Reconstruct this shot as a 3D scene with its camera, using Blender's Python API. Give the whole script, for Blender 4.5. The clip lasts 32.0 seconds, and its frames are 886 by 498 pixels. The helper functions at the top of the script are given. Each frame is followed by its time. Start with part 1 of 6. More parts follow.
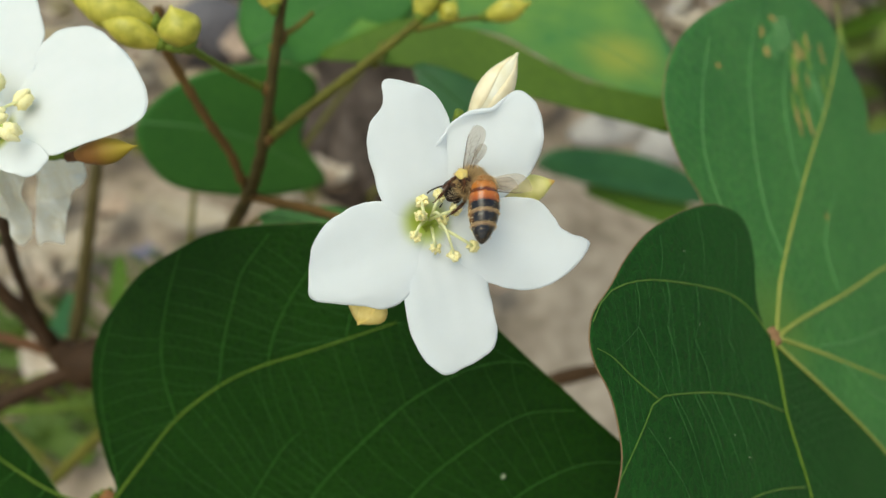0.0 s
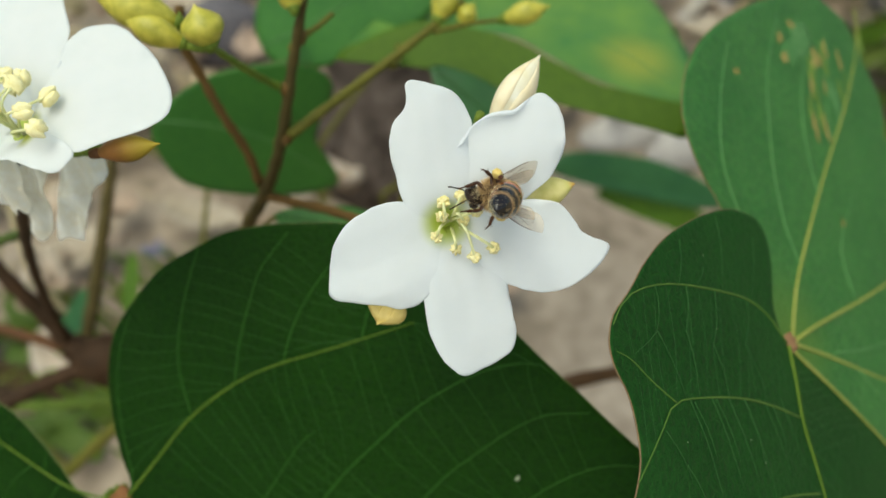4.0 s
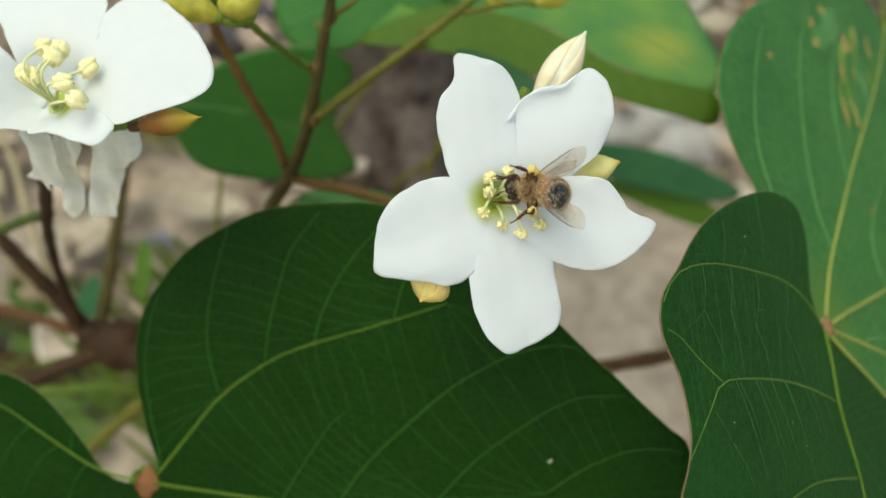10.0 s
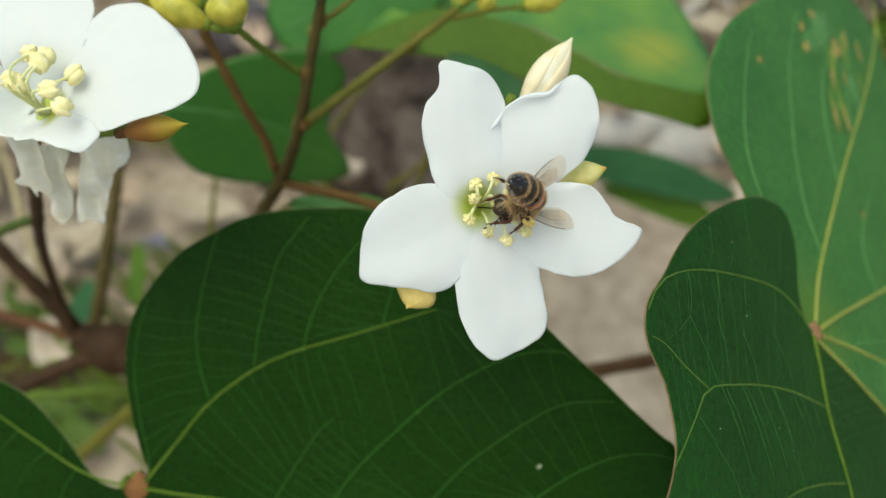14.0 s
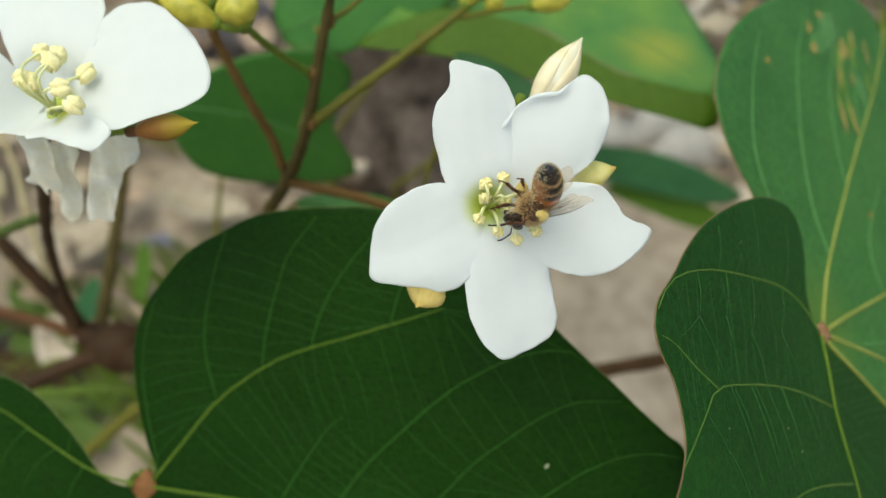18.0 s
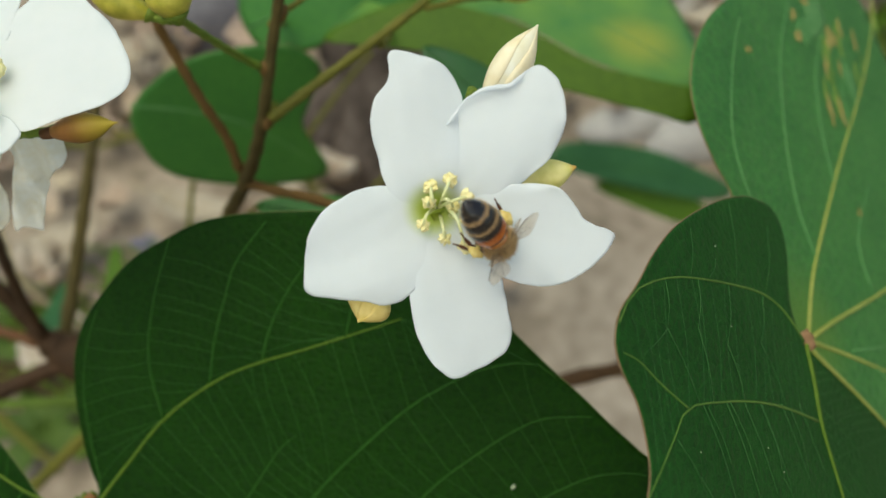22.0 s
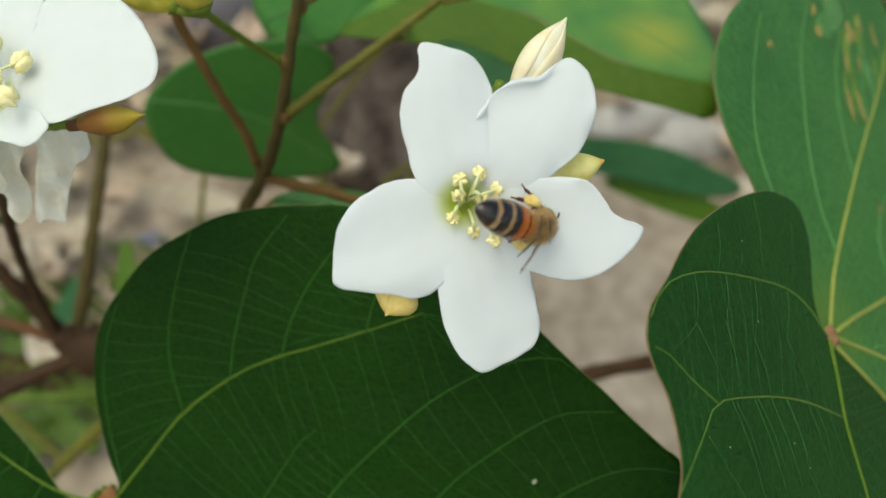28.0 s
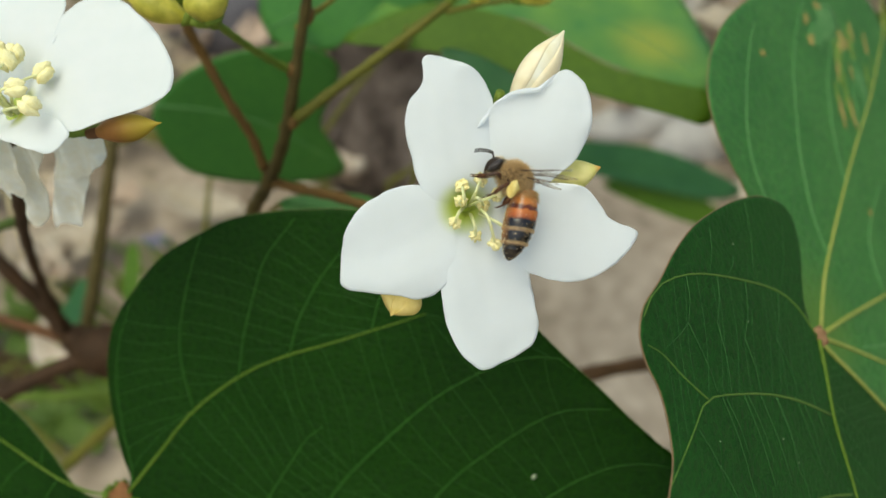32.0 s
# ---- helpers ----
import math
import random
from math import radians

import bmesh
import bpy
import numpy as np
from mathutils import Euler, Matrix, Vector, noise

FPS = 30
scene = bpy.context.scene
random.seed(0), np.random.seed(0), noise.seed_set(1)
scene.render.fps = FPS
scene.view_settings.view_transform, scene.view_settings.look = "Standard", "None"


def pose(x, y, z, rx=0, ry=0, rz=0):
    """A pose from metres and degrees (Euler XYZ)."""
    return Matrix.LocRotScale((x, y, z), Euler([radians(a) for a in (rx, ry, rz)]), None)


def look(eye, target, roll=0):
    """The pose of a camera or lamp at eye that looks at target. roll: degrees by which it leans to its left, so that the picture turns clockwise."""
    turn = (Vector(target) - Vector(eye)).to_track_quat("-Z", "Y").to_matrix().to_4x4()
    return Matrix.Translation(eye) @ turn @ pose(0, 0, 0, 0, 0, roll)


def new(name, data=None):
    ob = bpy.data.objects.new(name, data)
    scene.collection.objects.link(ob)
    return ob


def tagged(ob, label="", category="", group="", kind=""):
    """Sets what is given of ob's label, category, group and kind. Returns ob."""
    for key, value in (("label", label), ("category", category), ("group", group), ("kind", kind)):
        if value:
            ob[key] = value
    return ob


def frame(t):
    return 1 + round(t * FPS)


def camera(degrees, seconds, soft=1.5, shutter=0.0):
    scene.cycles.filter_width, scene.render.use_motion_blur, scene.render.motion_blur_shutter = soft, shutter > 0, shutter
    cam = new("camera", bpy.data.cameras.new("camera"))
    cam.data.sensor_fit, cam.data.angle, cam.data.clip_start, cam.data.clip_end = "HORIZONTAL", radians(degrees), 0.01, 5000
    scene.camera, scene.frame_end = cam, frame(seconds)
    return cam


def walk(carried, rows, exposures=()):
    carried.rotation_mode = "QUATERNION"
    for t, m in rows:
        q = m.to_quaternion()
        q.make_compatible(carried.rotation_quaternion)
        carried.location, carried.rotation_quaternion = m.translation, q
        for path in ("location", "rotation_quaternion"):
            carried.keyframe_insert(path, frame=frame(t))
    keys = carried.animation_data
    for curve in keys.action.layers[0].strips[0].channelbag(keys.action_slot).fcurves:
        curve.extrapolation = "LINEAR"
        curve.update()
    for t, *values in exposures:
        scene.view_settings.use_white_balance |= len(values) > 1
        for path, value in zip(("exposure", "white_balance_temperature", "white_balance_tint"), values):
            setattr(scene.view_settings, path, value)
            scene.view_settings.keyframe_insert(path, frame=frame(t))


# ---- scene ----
cam = camera(60, 32.0)
cam.data.dof.use_dof = True
cam.data.dof.focus_distance = 0.1025
cam.data.dof.aperture_fstop = 14.5

PATH = [
    (0, pose(0.00718, 0.00081, 0.50194, 40.144, 0.358, -1.366)),
    (0.5, pose(0.00779, 0.00048, 0.50164, 40.273, 0.303, -1.356)),
    (1, pose(0.00923, 0.00029, 0.50212, 40.358, 0.461, -1.468)),
    (1.5, pose(0.01017, 0.00014, 0.50229, 40.398, 0.375, -1.380)),
    (2, pose(0.01037, 0.00013, 0.50279, 40.366, 0.333, -1.314)),
    (2.5, pose(0.00963, -0.00026, 0.50338, 40.543, 0.169, -1.049)),
    (3, pose(0.00800, -0.00016, 0.50316, 40.416, 0.307, -0.952)),
    (3.5, pose(0.00665, 0.00011, 0.50260, 40.349, 0.311, -0.713)),
    (5.5, pose(0.00218, 0.00101, 0.50163, 40.227, 0.199, -0.047)),
    (6, pose(0.00209, 0.00100, 0.50155, 40.194, 0.412, -0.087)),
    (6.5, pose(0.00249, 0.00094, 0.50169, 40.172, 0.376, -0.071)),
    (7, pose(0.00304, 0.00094, 0.50184, 40.240, 0.305, 0.021)),
    (7.5, pose(0.00273, 0.00094, 0.50114, 40.092, 0.305, 0.031)),
    (8, pose(0.00213, 0.00070, 0.50051, 40.078, 0.220, 0.148)),
    (8.5, pose(0.00106, 0.00073, 0.50030, 39.924, 0.172, 0.087)),
    (9, pose(-0.00000, -0.00000, 0.50000, 40.000, 0.000, 0.000)),
    (9.5, pose(-0.00017, -0.00046, 0.50023, 39.988, 0.037, -0.228)),
    (10, pose(-0.00135, -0.00076, 0.49959, 39.949, -0.231, -0.181)),
    (10.5, pose(-0.00119, -0.00072, 0.49932, 39.988, -0.208, -0.022)),
    (11, pose(-0.00086, -0.00055, 0.49838, 39.848, -0.042, -0.122)),
    (11.5, pose(-0.00059, -0.00052, 0.49873, 39.778, -0.079, -0.179)),
    (12, pose(-0.00014, 0.00007, 0.49933, 39.869, -0.126, -0.260)),
    (12.5, pose(0.00037, 0.00007, 0.49910, 39.868, -0.171, -0.217)),
    (13, pose(0.00057, 0.00004, 0.49924, 39.933, -0.094, -0.312)),
    (13.5, pose(0.00022, 0.00017, 0.50004, 39.934, -0.244, -0.335)),
    (14, pose(0.00044, -0.00018, 0.50009, 40.030, -0.249, -0.290)),
    (14.5, pose(0.00037, -0.00030, 0.49988, 40.017, -0.303, -0.268)),
    (16.5, pose(0.00079, -0.00019, 0.50107, 40.008, -0.349, -0.184)),
    (17, pose(0.00084, -0.00057, 0.50071, 40.037, -0.238, -0.259)),
    (17.5, pose(0.00017, -0.00025, 0.50027, 39.916, -0.157, -0.200)),
    (18, pose(-0.00060, -0.00040, 0.50017, 40.035, -0.232, -0.039)),
    (18.5, pose(-0.00017, -0.00033, 0.50035, 39.998, -0.154, -0.033)),
    (19, pose(-0.00024, 0.00013, 0.49955, 39.919, -0.357, -0.121)),
    (19.5, pose(0.00044, 0.00057, 0.50001, 39.962, -0.158, -0.378)),
    (20, pose(0.00054, 0.00236, 0.49831, 39.970, -0.342, -0.399)),
    (20.5, pose(0.00233, 0.00458, 0.49690, 39.986, -0.078, -0.454)),
    (21, pose(0.00402, 0.00658, 0.49632, 39.918, 0.010, -0.621)),
    (21.5, pose(0.00578, 0.00671, 0.49513, 39.925, 0.118, -0.647)),
    (22, pose(0.00654, 0.00678, 0.49389, 39.832, 0.101, -0.593)),
    (22.5, pose(0.00611, 0.00700, 0.49384, 39.754, 0.005, -0.592)),
    (23, pose(0.00486, 0.00646, 0.49417, 39.823, -0.016, -0.436)),
    (23.5, pose(0.00386, 0.00608, 0.49378, 39.679, 0.011, -0.497)),
    (24, pose(0.00363, 0.00617, 0.49393, 39.619, -0.014, -0.448)),
    (24.5, pose(0.00347, 0.00652, 0.49439, 39.660, -0.022, -0.525)),
    (25, pose(0.00363, 0.00627, 0.49384, 39.658, 0.076, -0.570)),
    (25.5, pose(0.00380, 0.00617, 0.49279, 39.600, 0.100, -0.612)),
    (27.5, pose(0.00395, 0.00666, 0.49318, 39.632, 0.072, -0.367)),
    (28, pose(0.00326, 0.00669, 0.49339, 39.588, 0.124, -0.322)),
    (28.5, pose(0.00198, 0.00638, 0.49331, 39.562, 0.054, -0.222)),
    (29, pose(0.00165, 0.00646, 0.49403, 39.557, 0.149, -0.282)),
    (29.5, pose(0.00215, 0.00639, 0.49472, 39.632, 0.002, -0.120)),
    (30, pose(0.00271, 0.00593, 0.49486, 39.651, 0.057, -0.222)),
    (30.5, pose(0.00342, 0.00531, 0.49544, 39.697, 0.177, -0.290)),
    (31, pose(0.00390, 0.00524, 0.49642, 39.649, 0.215, -0.264)),
    (31.5, pose(0.00375, 0.00475, 0.49687, 39.755, 0.201, -0.202)),
    (32, pose(0.00305, 0.00390, 0.49696, 39.731, 0.165, -0.220)),
]
walk(cam, PATH, exposures=[(t, stops, 7100, -5) for t, stops in ((0, 0.72), (6, 0.72), (8, 0.74), (10, 0.77), (14, 0.77), (19, 0.75), (20, 0.73), (21, 0.69), (22, 0.66), (23, 0.67), (25, 0.69), (28, 0.70), (32, 0.71))])

# ---- light: bright overcast sky over a shaded garden bed ----
world = bpy.data.worlds.new("sky")
scene.world = world
world.use_nodes = True
wn = world.node_tree.nodes
sky = wn.new("ShaderNodeTexSky")
sky.sky_type = "NISHITA"
sky.sun_disc = False
sky.sun_elevation, sky.sun_rotation = radians(62), radians(200)
sky.air_density, sky.dust_density = 1.0, 3.0
world.node_tree.links.new(sky.outputs[0], wn["Background"].inputs[0])
wn["Background"].inputs[1].default_value = 0.11
sun = new("sun", bpy.data.lights.new("sun", "SUN"))
sun.data.energy, sun.data.angle, sun.data.color = 1.2, radians(40), (1.0, 0.97, 0.92)
sun.matrix_world = look((-0.35, 0.35, 1.7), (0, 0.15, 0.3))

# ---- the bush's own axes: millimetres to the right, up the slope of the view, and away ----
TILT = radians(50)
RIGHT = Vector((1, 0, 0))
RISE = Vector((0, math.sin(TILT), math.cos(TILT)))
AWAY = Vector((0, math.cos(TILT), -math.sin(TILT)))
ORIGIN = Vector((0, 0, 0.50))


def bush(x, y, d):
    """World place of a point of the bush, from millimetres."""
    return ORIGIN + (RIGHT * x + RISE * y + AWAY * d) / 1000


def slope(k):
    """A gently curved sheet: its depth over x and y."""
    return lambda x, y: (k[0] + k[1] * x / 50 + k[2] * y / 50 + k[3] * x * x / 2500 + k[4] * x * y / 2500 + k[5] * y * y / 2500)


# ---- materials ----
def material(name, low, high, rough=0.5, grain=2.0, patch=15.0, bump=0.2, bump_size=1.0, through_light=0.0, gloss=0.15, metal=0.0, tint=None, coat=0.0, net=0.0):
    """Two colours mixed by noise of two sizes in millimetres, with fine relief; through_light: how much light passes a thin sheet."""
    m = bpy.data.materials.new(name)
    m.use_nodes = True
    n, l = m.node_tree.nodes, m.node_tree.links
    b = n["Principled BSDF"]
    co = n.new("ShaderNodeTexCoord")
    fine, wide = n.new("ShaderNodeTexNoise"), n.new("ShaderNodeTexNoise")
    fine.inputs["Scale"].default_value, wide.inputs["Scale"].default_value = 1000 / grain, 1000 / patch
    fine.inputs["Detail"].default_value, wide.inputs["Detail"].default_value = 4, 3
    for t in (fine, wide):
        l.new(co.outputs["Object"], t.inputs["Vector"])
    add = n.new("ShaderNodeMath")
    add.operation = "ADD"
    l.new(fine.outputs[0], add.inputs[0])
    l.new(wide.outputs[0], add.inputs[1])
    ramp = n.new("ShaderNodeValToRGB")
    half = n.new("ShaderNodeMath")
    half.operation = "MULTIPLY"
    half.inputs[1].default_value = 0.5
    l.new(add.outputs[0], half.inputs[0])
    l.new(half.outputs[0], ramp.inputs[0])
    e = ramp.color_ramp.elements
    e[0].position, e[1].position = 0.34, 0.66
    e[0].color, e[1].color = (*low, 1), (*high, 1)
    colour = ramp.outputs[0]
    b.inputs["Roughness"].default_value = rough
    b.inputs["Metallic"].default_value = metal
    b.inputs["Specular IOR Level"].default_value = gloss
    b.inputs["Coat Weight"].default_value = coat
    bp, rel = n.new("ShaderNodeBump"), n.new("ShaderNodeTexNoise")
    rel.inputs["Scale"].default_value = 1000 / bump_size
    l.new(co.outputs["Object"], rel.inputs["Vector"])
    bp.inputs["Strength"].default_value, bp.inputs["Distance"].default_value = bump, 0.0004
    l.new(rel.outputs[0], bp.inputs["Height"])
    l.new(bp.outputs[0], b.inputs["Normal"])
    if net:
        # fine reticulate venation, net millimetres across, sunk between quilted cells
        wob, vor, edge, mixed, puff = (n.new(k) for k in ("ShaderNodeMix", "ShaderNodeTexVoronoi", "ShaderNodeMapRange", "ShaderNodeMix", "ShaderNodeBump"))
        wob.data_type, mixed.data_type, mixed.blend_type, vor.feature = "RGBA", "RGBA", "MULTIPLY", "DISTANCE_TO_EDGE"
        wob.inputs[0].default_value = 0.0012
        l.new(co.outputs["Object"], wob.inputs[6])
        l.new(rel.outputs["Color"], wob.inputs[7])
        l.new(wob.outputs[2], vor.inputs["Vector"])
        vor.inputs["Scale"].default_value = 1000 / net
        edge.inputs[1].default_value, edge.inputs[2].default_value = 0.0, 0.12
        edge.inputs[3].default_value, edge.inputs[4].default_value = 0.55, 0.0
        l.new(vor.outputs["Distance"], edge.inputs[0])
        l.new(edge.outputs[0], mixed.inputs[0])
        l.new(colour, mixed.inputs[6])
        mixed.inputs[7].default_value = (1.4, 1.5, 1.35, 1)
        colour = mixed.outputs[2]
        puff.inputs["Strength"].default_value, puff.inputs["Distance"].default_value = 0.7, 0.0005
        l.new(vor.outputs["Distance"], puff.inputs["Height"])
        l.new(bp.outputs[0], puff.inputs["Normal"])
        l.new(puff.outputs[0], b.inputs["Normal"])
    if tint:
        # pigment that fades out from a point: place, reach in metres, colour
        place, reach, col = tint
        geo, off, ln, rp, mx = (n.new(k) for k in ("ShaderNodeNewGeometry", "ShaderNodeVectorMath", "ShaderNodeVectorMath", "ShaderNodeMapRange", "ShaderNodeMix"))
        off.operation, ln.operation, mx.data_type = "SUBTRACT", "LENGTH", "RGBA"
        off.inputs[1].default_value = place
        l.new(geo.outputs["Position"], off.inputs[0])
        l.new(off.outputs[0], ln.inputs[0])
        l.new(ln.outputs["Value"], rp.inputs[0])
        rp.interpolation_type = "SMOOTHSTEP"
        rp.inputs[1].default_value, rp.inputs[2].default_value = reach[0], reach[1]
        rp.inputs[3].default_value, rp.inputs[4].default_value = 1.0, 0.0
        l.new(rp.outputs[0], mx.inputs[0])
        l.new(colour, mx.inputs[6])
        mx.inputs[7].default_value = (*col, 1)
        colour = mx.outputs[2]
    l.new(colour, b.inputs["Base Color"])
    if through_light:
        tr, mix = n.new("ShaderNodeBsdfTranslucent"), n.new("ShaderNodeMixShader")
        l.new(colour, tr.inputs[0])
        mix.inputs[0].default_value = through_light
        l.new(b.outputs[0], mix.inputs[1])
        l.new(tr.outputs[0], mix.inputs[2])
        l.new(mix.outputs[0], n["Material Output"].inputs[0])
    return m


LEAF_DARK = material("leaf_dark", (0.0043, 0.0225, 0.0009), (0.0082, 0.037, 0.0019), 0.5, 1.2, 30, 0.35, 0.8, 0.08, 0.07, net=1.7)
# One leaf, two greens: the front lobe's shade is put into its colour.
LEAF_FRONT_SHADED = material("leaf_front_shaded", (0.0080, 0.0445, 0.0070), (0.0140, 0.068, 0.0112), 0.52, 1.2, 25, 0.35, 0.7, 0.13, 0.08, net=1.7)
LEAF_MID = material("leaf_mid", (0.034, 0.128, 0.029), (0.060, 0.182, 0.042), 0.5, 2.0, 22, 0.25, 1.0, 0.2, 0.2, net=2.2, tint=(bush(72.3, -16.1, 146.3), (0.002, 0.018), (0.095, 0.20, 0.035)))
LEAF_BRIGHT = material("leaf_bright", (0.055, 0.19, 0.045), (0.15, 0.29, 0.050), 0.5, 9.0, 30, 0.2, 1.0, 0.2, 0.35, tint=(bush(62.2, 57.6, 221.5), (0.001, 0.016), (0.27, 0.32, 0.05)))
LEAF_OLIVE = material("leaf_olive", (0.062, 0.135, 0.006), (0.090, 0.175, 0.009), 0.6, 2.0, 25, 0.2, 1.0, 0.25, 0.3)
LEAF_SOFT = material("leaf_soft", (0.016, 0.078, 0.018), (0.034, 0.118, 0.030), 0.4, 6.0, 30, 0.2, 1.0, 0.15, 0.4)
LEAF_FAR = material("leaf_far", (0.030, 0.135, 0.020), (0.055, 0.195, 0.028), 0.5, 2.0, 25, 0.2, 1.0, 0.15, 0.35)
VEIN_GREEN = material("vein_green", (0.068, 0.125, 0.010), (0.105, 0.165, 0.018), 0.5, 1.0, 10, 0.1, 0.5)
VEIN_SIDE = material("vein_side", (0.055, 0.12, 0.018), (0.095, 0.165, 0.030), 0.5, 1.0, 10, 0.1, 0.5)
VEIN_PALE = material("vein_pale", (0.07, 0.19, 0.06), (0.11, 0.25, 0.08), 0.5, 1.0, 10, 0.1, 0.5)
VEIN_FAINT = material("vein_faint", (0.015, 0.065, 0.005), (0.024, 0.088, 0.008), 0.5, 1.0, 10, 0.1, 0.5)
VEIN_THIN = material("vein_thin", (0.024, 0.085, 0.022), (0.045, 0.118, 0.034), 0.5, 1.0, 10, 0.1, 0.5)
VEIN_TAN = material("vein_tan", (0.19, 0.23, 0.045), (0.29, 0.31, 0.075), 0.5, 1.0, 10, 0.1, 0.5)
MARGIN = material("leaf_margin", (0.16, 0.09, 0.05), (0.22, 0.15, 0.08), 0.55, 1.0, 12, 0.1, 0.5)
MARGIN_GREEN = material("leaf_margin_green", (0.075, 0.115, 0.022), (0.18, 0.19, 0.075), 0.55, 1.0, 18, 0.1, 0.5)
VEIN_NET = material("vein_net", (0.011, 0.053, 0.005), (0.022, 0.078, 0.009), 0.5, 1.0, 10, 0.1, 0.5)
SPECK = material("speck_pale", (0.22, 0.28, 0.16), (0.42, 0.46, 0.32), 0.7, 0.3, 2, 0.3, 0.3)
NODE_DARK = material("leaf_node_dark", (0.13, 0.055, 0.02), (0.22, 0.10, 0.035), 0.5, 0.8, 4, 0.3, 0.5)
NODE_RED = material("leaf_node_red", (0.15, 0.085, 0.04), (0.25, 0.14, 0.07), 0.5, 0.8, 4, 0.3, 0.5)
THROAT_AT, THROAT_LEFT_AT = bush(5.7, 6.1, 106.6), bush(-56.6, 21.0, 112.5)
PETAL = material("petal_white", (0.85, 0.878, 0.893), (0.875, 0.90, 0.913), 0.6, 3, 12, 0.03, 1.6, 0.48, 0.12, tint=(THROAT_AT, (0.0012, 0.0046), (0.62, 0.72, 0.14)))
PETAL_LEFT = material("petal_white_left", (0.87, 0.90, 0.90), (0.90, 0.92, 0.92), 0.6, 3, 12, 0.03, 1.6, 0.48, 0.12, tint=(THROAT_LEFT_AT, (0.0012, 0.0038), (0.52, 0.56, 0.06)))
PETAL_WILTED = material("petal_wilted", (0.88, 0.84, 0.72), (0.96, 0.96, 0.93), 0.6, 1.2, 5, 0.5, 1.5, 0.55, 0.1)
FILAMENT = material("filament_pale", (0.80, 0.81, 0.42), (0.88, 0.88, 0.60), 0.45, 0.5, 3, 0.1, 0.4, 0.35)
ANTHER = material("anther_cream", (0.82, 0.72, 0.30), (0.90, 0.83, 0.48), 0.7, 0.25, 1.5, 0.6, 0.25)
ANTHER_GOLD = material("anther_gold", (0.86, 0.76, 0.34), (0.94, 0.88, 0.54), 0.7, 0.25, 1.5, 0.5, 0.25)
RECEPTACLE = material("receptacle_green", (0.36, 0.45, 0.06), (0.48, 0.55, 0.12), 0.5, 0.6, 3, 0.2, 0.5)
BUD = {
    "white_yellow": material("bud_white_yellow", (0.72, 0.64, 0.40), (0.85, 0.84, 0.74), 0.45, 3.0, 5, 0.1, 0.8, 0.1),
    "yellow_green": material("bud_yellow_green", (0.30, 0.29, 0.03), (0.56, 0.50, 0.08), 0.38, 2.0, 4, 0.1, 0.8, 0.0, 0.4),
    "cream": material("bud_cream", (0.62, 0.44, 0.10), (0.78, 0.62, 0.24), 0.4, 1.5, 4, 0.1, 0.8),
    "yellow": material("bud_yellow", (0.60, 0.55, 0.15), (0.80, 0.72, 0.32), 0.4, 2.5, 5, 0.1, 0.8, tint=(bush(*(24.8,11.7,110.5)), (0.0002, 0.0013), (0.60, 0.34, 0.08))),
    "red_brown": material("bud_red_brown", (0.17, 0.070, 0.020), (0.25, 0.115, 0.030), 0.36, 2.5, 5, 0.1, 0.8, tint=(bush(-35.4, 18.0, 110.0), (0.0006, 0.0075), (0.40, 0.30, 0.04))),
}
SEPAL = material("sepal_pale", (0.72, 0.60, 0.36), (0.86, 0.78, 0.58), 0.45, 2.0, 5, 0.1, 0.8)
STEM = {
    "olivebrown": material("stem_olivebrown", (0.090, 0.052, 0.014), (0.155, 0.085, 0.026), 0.6, 0.8, 8, 0.4, 0.6),
    "darkred": material("stem_darkred", (0.05, 0.028, 0.013), (0.09, 0.048, 0.022), 0.6, 0.8, 8, 0.4, 0.6),
    "brown": material("stem_brown", (0.050, 0.040, 0.012), (0.092, 0.068, 0.020), 0.6, 0.8, 8, 0.4, 0.6),
    "darkbrown": material("stem_darkbrown", (0.026, 0.015, 0.007), (0.060, 0.030, 0.013), 0.6, 0.8, 8, 0.4, 0.6),
    "redbrown": material("stem_redbrown", (0.085, 0.038, 0.016), (0.135, 0.062, 0.026), 0.55, 0.8, 8, 0.3, 0.6),
    "olive": material("stem_olive", (0.085, 0.085, 0.012), (0.15, 0.14, 0.025), 0.55, 0.8, 8, 0.3, 0.6),
    "green": material("stem_green", (0.10, 0.16, 0.02), (0.17, 0.22, 0.035), 0.5, 0.8, 8, 0.2, 0.6),
    "darkgreen": material("stem_darkgreen", (0.04, 0.07, 0.015), (0.07, 0.10, 0.02), 0.5, 0.8, 8, 0.2, 0.6),
    "leafgreen": material("stem_leafgreen", (0.08, 0.13, 0.015), (0.12, 0.18, 0.025), 0.5, 0.8, 8, 0.2, 0.6),
    "redgreen": material("petiole_redgreen", (0.20, 0.10, 0.03), (0.22, 0.20, 0.04), 0.5, 0.8, 8, 0.2, 0.6),
    "paletan": material("stalk_paletan", (0.30, 0.24, 0.13), (0.42, 0.36, 0.22), 0.7, 0.8, 8, 0.3, 0.6),
}
SOIL = material("soil_litter", (0.165, 0.130, 0.094), (0.41, 0.340, 0.265), 0.9, 14, 90, 0.8, 8)
LITTER = material("dry_leaf", (0.34, 0.26, 0.19), (0.62, 0.54, 0.45), 0.75, 5, 40, 0.4, 4)
ln_, ll_ = LITTER.node_tree.nodes, LITTER.node_tree.links
piece, hue, blend = ln_.new("ShaderNodeNewGeometry"), ln_.new("ShaderNodeValToRGB"), ln_.new("ShaderNodeMix")
